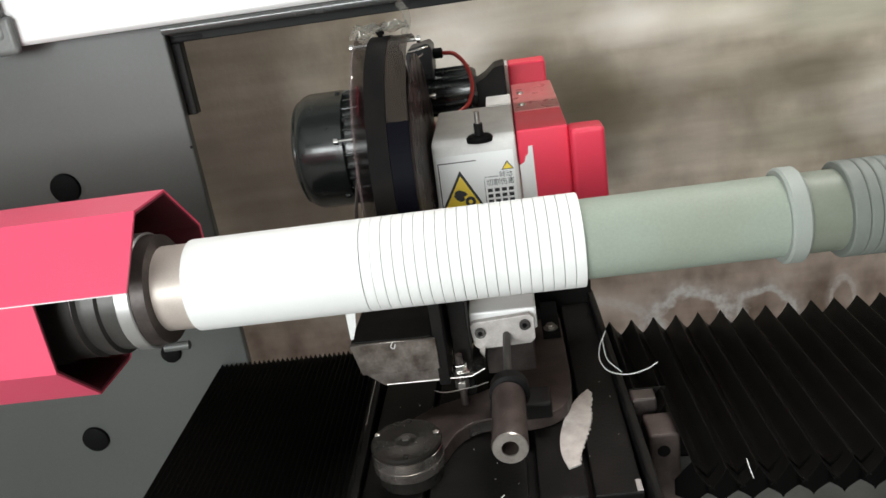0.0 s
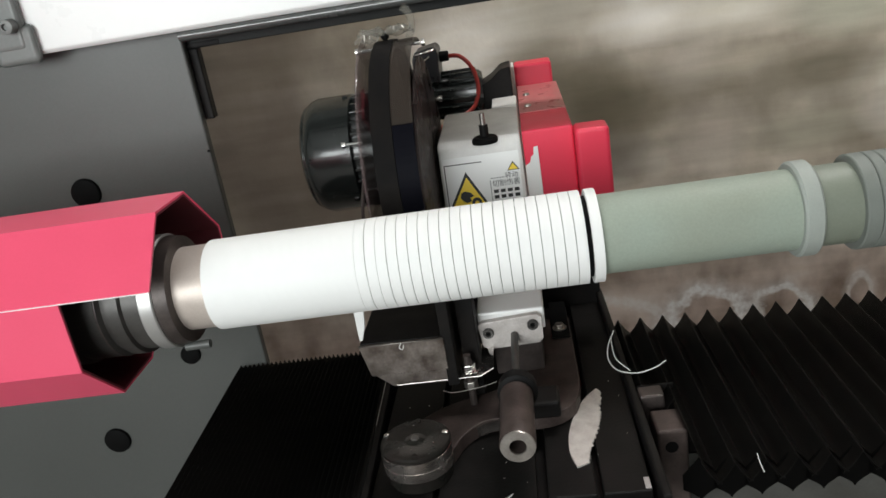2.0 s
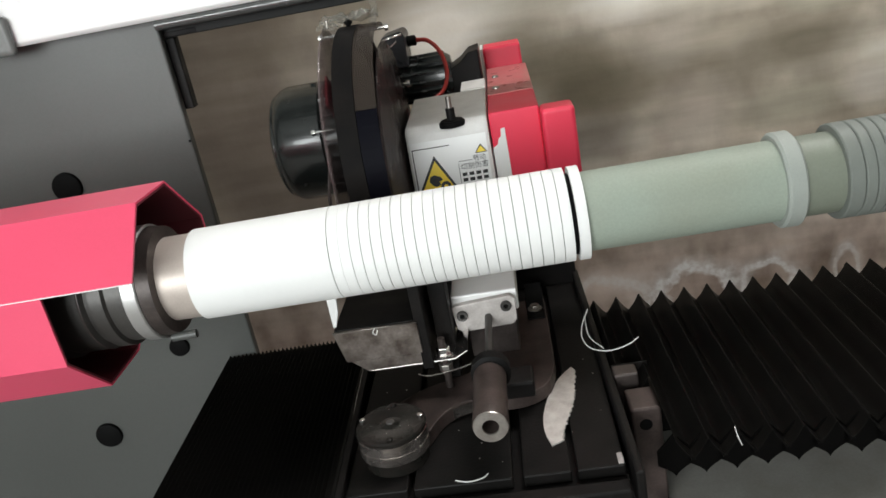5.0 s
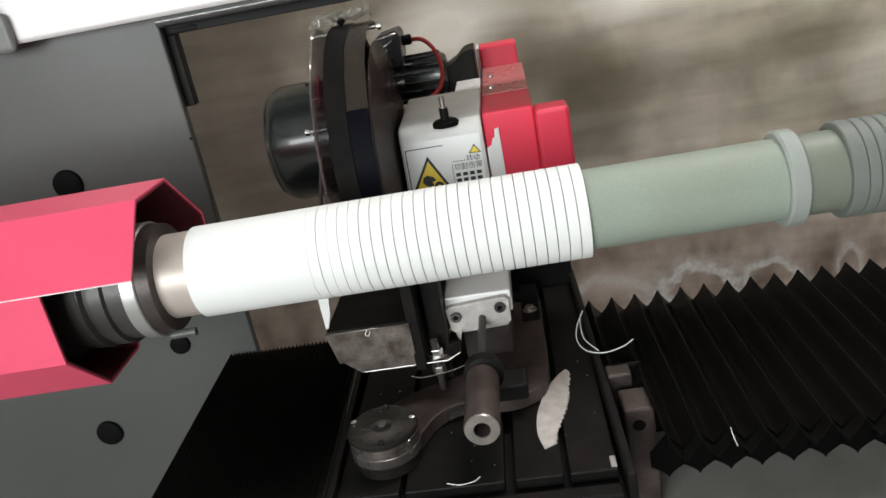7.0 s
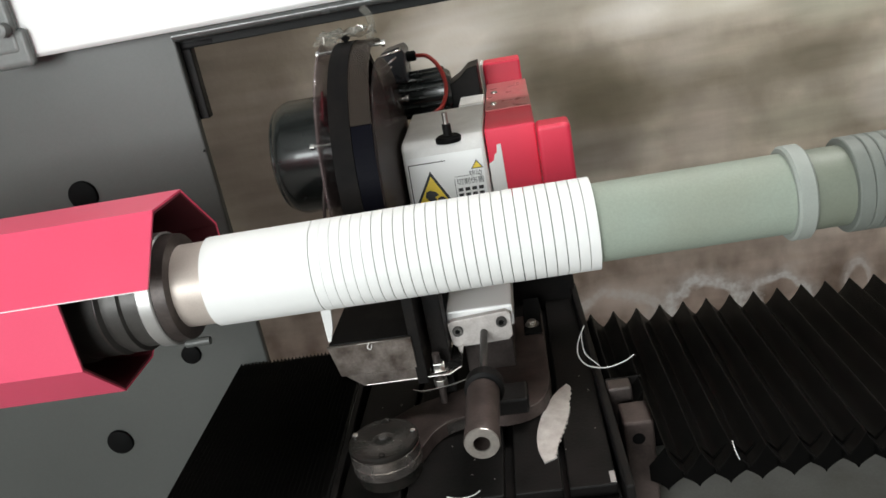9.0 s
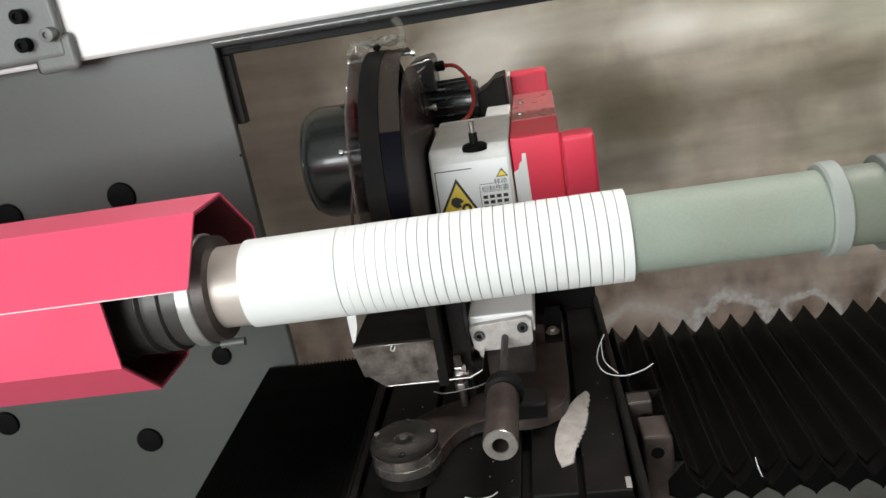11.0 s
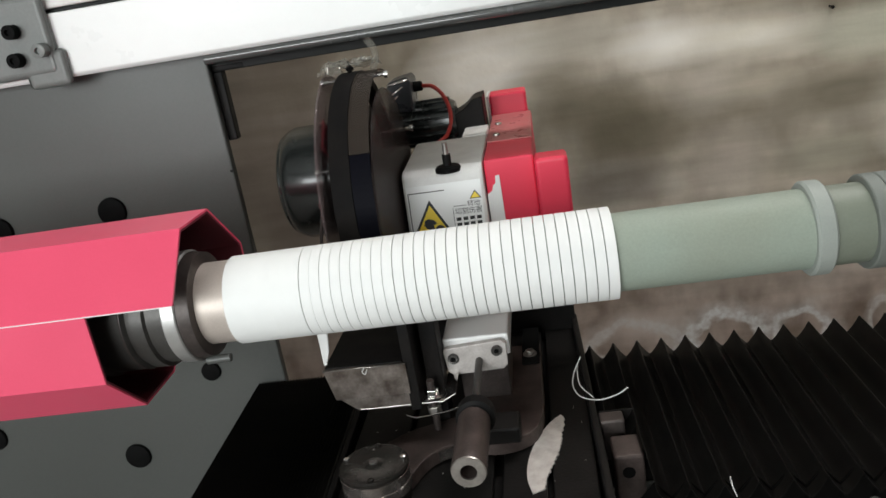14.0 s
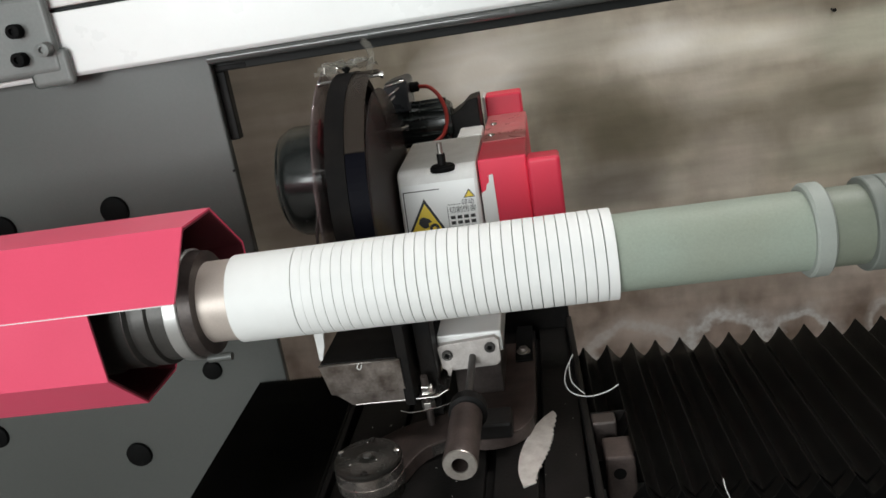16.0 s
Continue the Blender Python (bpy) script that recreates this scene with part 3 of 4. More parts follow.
def bellows(name, x_fix, x_move, n, height, label, short=0, front=BY0, depth=0.0):
    b = thing(name, label, "bellows")
    w = (x_move - x_fix) / n
    me = hem_me = None
    folds = []
    for i in range(n):
        x, share = x_fix + (i + 0.5) * w, (i + 0.5) / n
        if short and i == n - 1:
            ob = part("pleat", pleat(abs(w), height, 0.236, BY1), M_BELLOWS, b)
        elif short and i == n - 2:
            ob = part("pleat", join(pleat(abs(w), height, 0.195, BY1), pleat(abs(w), height, front, 0.1945, half=True)), M_BELLOWS, b)
        elif me is None:
            ob = part("pleat", pleat(abs(w), height, front, BY1), M_BELLOWS, b)
            me = ob.data
        else:
            ob = new("pleat", me)
            ob.parent = b
        ob.matrix_basis = pose(x, 0, BZ)
        folds.append((ob, x, share))
        if depth and i < n - 1:
            if hem_me is None:
                ob = part("hem", hem_flap(abs(w), height, depth, front + 0.020), M_HEM, b, "dull black front hem")
                hem_me = ob.data
            else:
                ob = new("hem", hem_me)
                ob.parent = b
            ob.matrix_basis = pose(x, 0, BZ)
            folds.append((ob, x, share))
    return b, folds


belt_l, folds_l = bellows("bellows", -0.192, 0.098, 34, 0.008, "tightly folded black cloth bellows beside the carriage")
belt_r, folds_r = bellows("bellows", 1.5, 0.484, 27, 0.027, "stretched black cloth bellows with zigzag folds", 2, 0.036, 0.068)

# ---- carriage base ----
base = thing("carriage_base", "black carriage base with a brown iron bracket", "machine carriage")
part("saddle", box(0.10, 0.485, 0.065, 0.60, -0.47, -0.3855, 0.003), M_BLACK, base)
part("side_strip", box(0.4745, 0.486, -0.01, 0.60, -0.40, -0.335, 0.003), M_BLACK, base)
part("side_strip", box(0.094, 0.104, -0.01, 0.44, -0.40, -0.345, 0.002), M_BLACK, base)
br = part("bracket", box(0.4960, 0.5370, 0.135, 0.19, -0.532, -0.348, 0.004, 3), M_BROWN, base, "oily brown iron bracket")
part("hole", lathe([(0.1348, 0.009), (0.1345, 0.009), (0.1345, 0.001)], "y", (0.5145, 0, -0.374), 24), M_RUBBER, br, "dark bolt hole")
part("back_web", box(0.4875, 0.540, 0.2343, 0.2357, -0.47, -0.334, 0.0004), M_BLACK, base)
part("lug", box(0.4870, 0.5215, 0.205, 0.234, -0.40, -0.334, 0.003), M_IRON, base)

# ---- cutting head ----
head = thing("cutting_head", "cutting head with motor, knife guard and swing arm", "cutting machine")
for x0, x1 in ((0.108, 0.192), (0.200, 0.329), (0.343, 0.404), (0.412, 0.472)):
    part("deck_plate", box(x0, x1, 0.045, 0.60, -0.372, -0.355, 0.002), M_DECK, head, "oily dark iron deck plate")
part("deck_base", box(0.108, 0.472, 0.03, 0.60, -0.3845, -0.373, 0.001), M_BLACK, head)
part("front_bar", box(0.106, 0.474, 0.005, 0.0285, -0.3845, -0.362, 0.003), M_BLACK, head)
part("rear_plate", box(0.20, 0.472, 0.601, 0.616, -0.384, -0.17, 0.002), M_BLACK, head, "black rear plate of the carriage")
part("tag", box(0.4640, 0.4712, 0.048, 0.070, -0.3549, -0.3538, 0.0003), M_ALU, head, "small pale metal tag")
arm_outline = curve_points([(0.122, 0.14, 0), (0.150, 0.195, 0), (0.20, 0.245, 0), (0.262, 0.272, 0), (0.300, 0.30, 0), (0.312, 0.36, 0), (0.312, 0.50, 0)], 20)
arm_outline += curve_points([(0.404, 0.50, 0), (0.405, 0.36, 0), (0.404, 0.268, 0), (0.388, 0.216, 0), (0.345, 0.194, 0), (0.29, 0.200, 0), (0.257, 0.192, 0), (0.233, 0.166, 0), (0.216, 0.125, 0), (0.195, 0.085, 0)], 26)
part("swing_arm", prism([(p.x, p.y) for p in arm_outline], -0.353, -0.331, "z", 0.0018), M_BROWN, head, "curved oily brown iron arm")
# pale strip puts the highlight of the arm's polished edge into the colour
edge = curve_points([(0.302, 0.1992, 0), (0.29, 0.1996, 0), (0.272, 0.1975, 0), (0.257, 0.1916, 0), (0.250, 0.1855, 0)], 12)
part("worn_edge_highlight", prism([(p.x + 0.0006, p.y - 0.0016) for p in edge] + [(p.x, p.y + 0.001) for p in reversed(edge)], -0.350, -0.334, "z", 0), M_RIM, head, "worn edge of the arm with its highlight painted in")
piv = part("pivot", lathe([(-0.354, 0.0445), (-0.330, 0.0450), (-0.306, 0.0465), (-0.3045, 0.0485), (-0.301, 0.0485), (-0.2985, 0.0467), (-0.298, 0.019), (-0.2988, 0.017), (-0.2988, 0.011), (-0.298, 0.0095), (-0.298, 0.002)], "z", (0.173, 0.118, 0), 56), M_CAP, head, "round black pivot cap with screws")
part("rim", lathe([(-0.336, 0.0465), (-0.335, 0.0483), (-0.322, 0.0483), (-0.3213, 0.0475), (-0.3205, 0.0483), (-0.3065, 0.0483), (-0.3055, 0.0465)], "z", (0.173, 0.118, 0), 56), M_RIM, piv, "turned steel rim")
part("cap_nut", hexa(0.0062, -0.2985, -0.2955, 0.173, 0.118), M_NOSE, piv)
for dx, dy in ((-0.0405, 0.012), (0.0405, 0.008), (0.004, -0.041), (0.0, 0.041)):
    part("screw", lathe([(-0.299, 0.0042), (-0.2955, 0.0042), (-0.2948, 0.003)], "z", (0.173 + dx, 0.118 + dy, 0), 12), M_BRIGHT if dy in (0.012, 0.008) else M_CAP, piv)
random.seed(33)
specks = bmesh.new()
for k in range(9):
    a, r = random.uniform(0, 6.28), random.uniform(0.012, 0.043)
    bmesh.ops.create_icosphere(specks, subdivisions=1, radius=random.uniform(0.0004, 0.0008), matrix=Matrix.Translation((0.173 + r * math.cos(a), 0.118 + r * math.sin(a), -0.2976)))
part("oil_specks", specks, M_BRIGHT, piv, "tiny bright oil drops and chips")
# slide block, plate and crank
part("slide_block", box(0.262, 0.364, 0.312, 0.50, -0.252, -0.2165, 0.003), M_WHITE, head, "white painted slide block")
plate = part("end_plate", prism([(0.262, -0.231), (0.268, -0.227), (0.353, -0.221), (0.360, -0.227), (0.359, -0.262), (0.352, -0.269), (0.274, -0.272), (0.266, -0.266)], 0.299, 0.311, "y", 0.0012), M_PLATE, head, "satin aluminium end plate")
for x, z in ((0.277, -0.243), (0.345, -0.236)):
    socket_bolt(x, z, 0.297, 0.0095, plate)
part("block_foot", box(0.280, 0.356, 0.325, 0.45, -0.331, -0.2525, 0.002), M_IRON, head)
part("screw_rod", rod([(0.316, 0.312, -0.250), (0.3145, 0.150, -0.266)], 0.0058, 16), M_NOSE, head, "bare steel screw rod")
grip = part("grip", lathe([(0.158, 0.018), (0.156, 0.0225), (0.060, 0.0225), (0.040, 0.0232), (0.0365, 0.0215), (0.0362, 0.0105), (0.120, 0.0102)], "y", (0.3145, 0, -0.2685), 40), M_BROWN, head, "dark iron grip tube")
part("grip_ring", lathe([(0.0375, 0.0222), (0.0355, 0.0215), (0.0352, 0.0108), (0.037, 0.0102)], "y", (0.3145, 0, -0.2685), 40, True), M_STEEL, grip, "bright bored end face")
part("collar", lathe([(0.177, 0.020), (0.174, 0.0265), (0.155, 0.0275), (0.1535, 0.022)], "y", (0.3165, 0, -0.2655), 40), M_BLACK, head, "black clamp collar")
part("clamp_foot", box(0.285, 0.372, 0.186, 0.235, -0.331, -0.305, 0.004), M_BLACK, head)
slot = part("slotted_bar", box(0.372, 0.402, 0.42, 0.56, -0.3295, -0.3265, 0.001), M_RUBBER, head, "black slotted bar")
part("bolt_head", join(lathe([(-0.3262, 0.012), (-0.3245, 0.012)], "z", (0.386, 0.452, 0), 24), hexa(0.008, -0.3244, -0.318, 0.386, 0.452)), M_STEEL, slot)
# hopper box beside the knife
hop = part("hopper", prism([(0.097, -0.2), (0.214, -0.2), (0.214, -0.255), (0.106, -0.255)], 0.236, 0.42, "y", 0.001), M_BLACK, head, "black open-topped steel box")
hop.matrix_basis = Matrix.Translation((-0.002, -0.005, -0.0055))
part("front_face", prism([(0.096, -0.2005), (0.2205, -0.2), (0.2205, -0.25), (0.107, -0.25)], 0.2285, 0.2335, "y", 0.0008), M_RUST, hop, "stained bare steel front")
part("lower_face", prism([(0.108, -0.2515), (0.2145, -0.2515), (0.226, -0.2745), (0.136, -0.2745)], 0.236, 0.240, "y", 0.0006), M_RUST, hop, "stained steel lower flap")
part("side_wall", box(0.2165, 0.232, 0.232, 0.42, -0.28, -0.13, 0.001), M_BLACK, hop)
part("white_strip", prism([(0.0985, -0.12), (0.1165, -0.12), (0.1105, -0.172), (0.1030, -0.194), (0.0985, -0.194)], 0.2345, 0.2385, "y", 0.0006), M_WHITE, hop, "white painted side strip")
part("bright_lip", rod([(0.0965, 0.2275, -0.2005), (0.2205, 0.2275, -0.2)], 0.0011, 6), M_STEEL, hop, "bright worn upper edge")
part("curl", rod(curve_points([(0.163, 0.2265, -0.203), (0.161, 0.222, -0.208), (0.157, 0.221, -0.204), (0.160, 0.226, -0.199)], 10), 0.0008, 6), M_THREAD, hop, "white thread curl")
part("drip_sheet", prism([(0.137, -0.2775), (0.262, -0.2765), (0.282, -0.266), (0.2822, -0.2674), (0.262, -0.279), (0.137, -0.28)], 0.232, 0.33, "y", 0), M_BRIGHT, head, "bright thin steel sheet")
part("sheet_lip", rod([(0.137, 0.2315, -0.2785), (0.262, 0.2315, -0.2775), (0.282, 0.2315, -0.2668)], 0.0009, 8), M_STEEL, head, "bright folded edge of the sheet")
part("wire_edge", rod(curve_points([(0.205, 0.225, -0.292), (0.222, 0.225, -0.297), (0.262, 0.225, -0.292), (0.285, 0.225, -0.286)], 12), 0.0012, 6), M_BRIGHT, head)
stud = part("stud", rod([(0.245, 0.245, -0.331), (0.245, 0.245, -0.248)], 0.0055, 14), M_IRON, head, "threaded stud with nuts")
part("nut", hexa(0.0105, -0.272, -0.262, 0.245, 0.245), M_BRIGHT, stud)
part("washer", lathe([(-0.275, 0.014), (-0.2725, 0.014)], "z", (0.245, 0.245, 0), 24), M_BRIGHT, stud)
part("lower_nut", hexa(0.0105, -0.302, -0.29, 0.245, 0.245), M_STEEL, stud)
part("post", box(0.236, 0.262, 0.27, 0.31, -0.331, -0.14, 0.002), M_BLACK, head)
# spindle box, label
SB = [(0.330, 0.040), (0.340, 0.047), (0.520, 0.053), (0.520, -0.13), (0.312, -0.13), (0.312, -0.06)]
sbox = part("spindle_box", prism(SB, 0.241, 0.3615, "x", 0.004), M_WHITE_DIRTY, head, "white painted spindle box, slightly soiled")
part("rear_step", box(0.319, 0.3605, 0.5205, 0.60, -0.1, 0.054, 0.002), M_WHITE_DIRTY, sbox)
part("grommet", lathe([(0.0405, 0.019), (0.046, 0.019), (0.049, 0.016), (0.0495, 0.008)], "z", (0.311, 0.338, 0), 28), M_RUBBER, sbox, "black rubber grommet")
pin = part("pin", rod([(0.311, 0.338, 0.045), (0.311, 0.338, 0.066)], 0.0065, 14), M_BLACK, sbox)
part("pin_tip", rod([(0.311, 0.338, 0.0662), (0.311, 0.338, 0.083)], 0.004, 12), M_STEEL, pin)
# pink belt cover
pk = part("belt_cover", box(0.3635, 0.436, 0.332, 0.70, -0.13, 0.050, 0.003), M_COVER, head, "bright pink-red belt cover")
part("rear_block", box(0.362, 0.430, 0.701, 0.76, -0.10, 0.089, 0.004), M_COVER, pk)
part("top_sheet", box(0.3640, 0.4355, 0.455, 0.699, 0.0502, 0.0520, 0.0006), M_COVER_DULL, pk, "dusty faded red top sheet")
part("gasket", box(0.3565, 0.3612, 0.70, 0.76, -0.02, 0.089, 0.001), M_WHITE, pk, "white gasket edge")
part("end_cap", box(0.4365, 0.4835, 0.306, 0.352, -0.13, 0.048, 0.006, 4), M_COVER, pk, "rounded pink-red end cap")
for y in (0.50, 0.60):
    part("screw", lathe([(0.0520, 0.006), (0.0545, 0.0055), (0.0555, 0.003)], "z", (0.378, y, 0), 14), M_STEEL, pk)
part("torn_sticker", prism([(0.3637, -0.09), (0.3637, 0.0), (0.371, 0.004), (0.373, 0.012), (0.377, 0.015), (0.378, 0.026), (0.384, 0.027), (0.385, -0.09)], 0.3296, 0.3314, "y", 0), M_WHITE, pk, "torn white sticker")
# knife guard
GY, GZ, GR = 0.345, 0.020, 0.187


def disc(x, r, t, y0=None):
    return lathe([(x, r - 0.001), (x + t / 2, r), (x + t, r - 0.001)], "x", (0, GY, GZ), 72)


def rim_arc(a0, a1, x0, x1, r0, r1):
    """A bent strip of the guard's rim, from angle a0 to a1."""
    out = [(GY + r1 * math.cos(a), GZ + r1 * math.sin(a)) for a in np.linspace(math.radians(a0), math.radians(a1), 28)]
    return prism(out + [(GY + r0 * math.cos(a), GZ + r0 * math.sin(a)) for a in np.linspace(math.radians(a1), math.radians(a0), 28)], x0, x1, "x", 0)


guard = part("knife_guard", lathe([(0.179, GR - 0.02), (0.179, GR - 0.006), (0.2055, GR - 0.006), (0.2055, GR - 0.02)], "x", (0, GY, GZ), 72, True), M_GUARD, head, "black guard rim between acrylic side plates")
part("knife", lathe([(0.1885, 0.03), (0.1887, 0.15), (0.1893, 0.160), (0.1899, 0.15), (0.1901, 0.03)], "x", (0, GY, GZ), 72), M_IRON, guard, "round dark steel knife")
part("side_plate", disc(0.1635, GR + 0.004, 0.003), M_ACRYL_RED, guard, "dusty clear acrylic side plate")
part("side_plate", lathe([(0.2335, GR - 0.023), (0.235, GR - 0.022), (0.2365, GR - 0.023)], "x", (0, GY - 0.020, GZ - 0.010), 72), M_ACRYL, guard, "smoky clear acrylic side plate")
part("upper_strip", rim_arc(70, 149, 0.206, 0.2330, GR - 0.010, GR - 0.0075), M_DUSTY, guard, "dusty clear strip of the rim")
part("lower_strip", rim_arc(149.3, 235, 0.206, 0.2330, GR - 0.012, GR - 0.0075), M_NAVY, guard, "blue-black lower strip of the rim")
part("red_mark", rim_arc(128, 143, 0.1675, 0.1700, GR - 0.060, GR - 0.016), M_REDDISH, guard, "small red mark")
part("inner_cover", prism([(GY - 0.012 + 0.162 * math.cos(a), GZ + 0.162 * math.sin(a)) for a in np.linspace(math.radians(150), math.radians(372), 36)], 0.2305, 0.2325, "x"), M_NAVY, guard, "dark lower cover")
part("inner_cover", prism([(GY + 0.176 * math.cos(a), GZ + 0.176 * math.sin(a)) for a in np.linspace(math.radians(190), math.radians(350), 30)], 0.1755, 0.1785, "x"), M_BLACK, guard, "dark lower cover")
for y, z, x0, x1 in ((0.335, 0.192, 0.150, 0.248), (0.50, 0.084, 0.170, 0.243)):
    part("screw", join(rod([(x0 + 0.003, y, z), (x1 - 0.003, y, z)], 0.0022, 8), lathe([(x1 - 0.005, 0.005), (x1, 0.005)], "x", (0, y, z), 12), lathe([(x0, 0.005), (x0 + 0.004, 0.005)], "x", (0, y, z), 12)), M_BRIGHT, guard)
random.seed(4)
for k, (deg, x_mid, half, tilt) in enumerate(((72, 0.196, 0.030, 0.10), (84, 0.190, 0.034, -0.06), (95, 0.193, 0.030, 0.05), (103, 0.176, 0.016, 0.12))):
    a = math.radians(deg)
    bm = bmesh.new()
    bmesh.ops.create_grid(bm, x_segments=8, y_segments=5, size=1)
    for v in bm.verts:
        u, w = v.co.x, v.co.y
        crease = abs(noise.noise(Vector((u * 2.3 + k * 5, w * 1.6, k)))) + 0.5 * abs(noise.noise(Vector((u * 5.5, w * 4.0 + k, 2.0 * k))))
        lift = 0.0010 + 0.015 * crease + 0.006 * tilt * u
        b2 = a + w * 0.085 + 0.03 * noise.noise(Vector((u * 3, k, w)))
        v.co = Vector((x_mid + u * half, GY + (GR + 0.004 + lift) * math.cos(b2), GZ + (GR + 0.004 + lift) * math.sin(b2)))
    bmesh.ops.solidify(bm, geom=bm.faces[:], thickness=0.0003)
    part("film", bm, M_FILM, guard, "crumpled clear sticky film")
# thin white rods paint the glints along the film's creases
for k, (a, u, b2, w) in enumerate(((64, 0.166, 72, 0.176), (70, 0.222, 88, 0.226), (98, 0.164, 104, 0.172), (80, 0.200, 92, 0.206))):
    def over(deg, x, lift):
        return (x, GY + (GR + lift) * math.cos(math.radians(deg)), GZ + (GR + lift) * math.sin(math.radians(deg)))
    part("crease_glint", rod(curve_points([over(a, u, 0.006), over((a + b2) / 2, (u + w) / 2 + 0.003, 0.012), over(b2, w, 0.006)], 8), 0.0007, 6), M_FILM_GLINT, guard, "crease of the film with its glint painted white")
part("clip_screw", join(lathe([(0.199, 0.0035), (0.2120, 0.0035), (0.2130, 0.0025)], "z", (0.193, 0.345, 0), 14), hexa(0.006, 0.2035, 0.2085, 0.193, 0.345)), M_RUBBER, guard, "dark clip screw")
part("film_flap", rod(curve_points([(0.226, 0.345, 0.200), (0.232, 0.35, 0.216), (0.230, 0.352, 0.232), (0.222, 0.355, 0.242)], 10), 0.0055, 8), M_FILM, guard, "curled end of the film")
# motor
MY, MZ = 0.60, -0.005
motor = part("motor", lathe([(-0.022, 0.02), (-0.021, 0.055), (-0.017, 0.076), (-0.013, 0.087), (-0.010, 0.0905), (-0.006, 0.091), (-0.004, 0.0945), (0.004, 0.099), (0.014, 0.102), (0.076, 0.102), (0.077, 0.099)], "x", (0, MY, MZ), 72), M_MOTOR, head, "dark glossy motor fan cowl")
part("core", lathe([(0.077, 0.088), (0.17, 0.088)], "x", (0, MY, MZ), 48), M_MOTOR, motor)
for k in range(30):
    a = 2 * math.pi * k / 30
    f = part("fin", box(0.078, 0.168, -0.0016, 0.0016, 0.086, 0.101, 0.0006, 1), M_MOTOR, motor) if k == 0 else new("fin", fin_mesh)
    fin_mesh = f.data
    f.parent = motor
    f.matrix_basis = Matrix.Translation((0, MY, MZ)) @ Matrix.Rotation(a, 4, "X")
part("end_flange", lathe([(0.169, 0.06), (0.169, 0.104), (0.182, 0.104), (0.182, 0.06)], "x", (0, MY, MZ), 60), M_MOTOR, motor)
for a in (-40, 20, 80, 140, 205):
    y, z = MY - 0.0995 * math.cos(math.radians(a)), MZ + 0.0995 * math.sin(math.radians(a))
    part("bolt", join(rod([(0.071, y, z), (0.100, y, z)], 0.003, 8), hexa(0.0065, 0.063, 0.071, y, z, "x")), M_BRIGHT if a == 20 else M_MOTOR, motor)
# ribbed housing, junction box, red cable
hous = part("ribbed_housing", lathe([(0.19, 0.034), (0.20, 0.037), (0.300, 0.037), (0.306, 0.032)], "x", (0, 0.62, 0.068), 40), M_MOTOR, head, "black ribbed drive housing")
for k in range(9):
    part("rib", box(0.205, 0.296, -0.0014, 0.0014, 0.036, 0.042, 0.0005, 1), M_MOTOR, hous, at=Matrix.Translation((0, 0.62, 0.068)) @ Matrix.Rotation(radians(-20 + 22 * k), 4, "X"))
part("gusset", prism([(0.270, 0.03), (0.272, 0.070), (0.300, 0.076), (0.322, 0.087), (0.338, 0.101), (0.356, 0.104), (0.356, 0.03)], 0.602, 0.68, "y", 0.002), M_BLACK, head, "black casting web")
jbx = part("junction_box", prism([(0.193, 0.098), (0.193, 0.140), (0.199, 0.152), (0.232, 0.158), (0.238, 0.15), (0.236, 0.098)], 0.585, 0.66, "y", 0.003), M_GREYBOX, head, "blue-grey plastic junction box")
part("cable_gland", lathe([(0.238, 0.009), (0.252, 0.009), (0.254, 0.007)], "x", (0, 0.615, 0.136), 20), M_RUBBER, jbx)
for p, q in (((0.197, 0.147), (0.234, 0.153)), ((0.198, 0.128), (0.224, 0.143)), ((0.199, 0.118), (0.214, 0.129))):
    part("foil_strip", rod([(p[0], 0.583, p[1]), (q[0], 0.583, q[1])], 0.0022, 6), M_BRIGHT, jbx, "bright foil strip")
part("cable", rod(curve_points([(0.252, 0.615, 0.136), (0.275, 0.60, 0.133), (0.293, 0.59, 0.112), (0.299, 0.585, 0.08), (0.290, 0.575, 0.052), (0.27, 0.56, 0.04), (0.235, 0.54, 0.03), (0.215, 0.52, 0.01)], 40), 0.0036, 10), M_RED, head, "red cable loop")
part("hose", rod(curve_points([(0.160, 0.20, 0.06), (0.156, 0.175, 0.03), (0.152, 0.168, 0.0), (0.151, 0.168, -0.05)], 20), 0.0022, 8), M_HOSE, head, "thin brown rubber hose")
# warning label on the spindle box


def on_face(x, z):
    """A point on the leaning front of the spindle box."""
    f = (0.040 - z) / 0.10
    return Vector((x, 0.330 - 0.018 * f - 0.0006, z))


def flat(points, lift, material, name, parent, label=""):
    bm = bmesh.new()
    n = Vector((0, -0.984, 0.177))
    a = [bm.verts.new(on_face(x, z) + n * lift) for x, z in points]
    b = [bm.verts.new(on_face(x, z) + n * (lift + 0.0003)) for x, z in points]
    bm.faces.new(a)
    bm.faces.new(b)
    for i in range(len(a)):
        j = (i + 1) % len(a)
        bm.faces.new((a[i], a[j], b[j], b[i]))
    bmesh.ops.recalc_face_normals(bm, faces=bm.faces[:])
    return part(name, bm, material, parent, label)


lab = flat([(0.245, -0.075), (0.245, 0.026), (0.356, 0.026), (0.356, -0.075)], 0.0002, M_WHITE, "warning_label", head, "white warning label with a yellow triangle")
for x0, x1, z0, z1 in ((0.247, 0.302, 0.0155, 0.0168), (0.247, 0.2483, -0.07, 0.016)):
    flat([(x0, z0), (x0, z1), (x1, z1), (x1, z0)], 0.0007, M_INK, "border_line", lab)
TX, TZ, TS = 0.2775, 0.0045, 0.0345
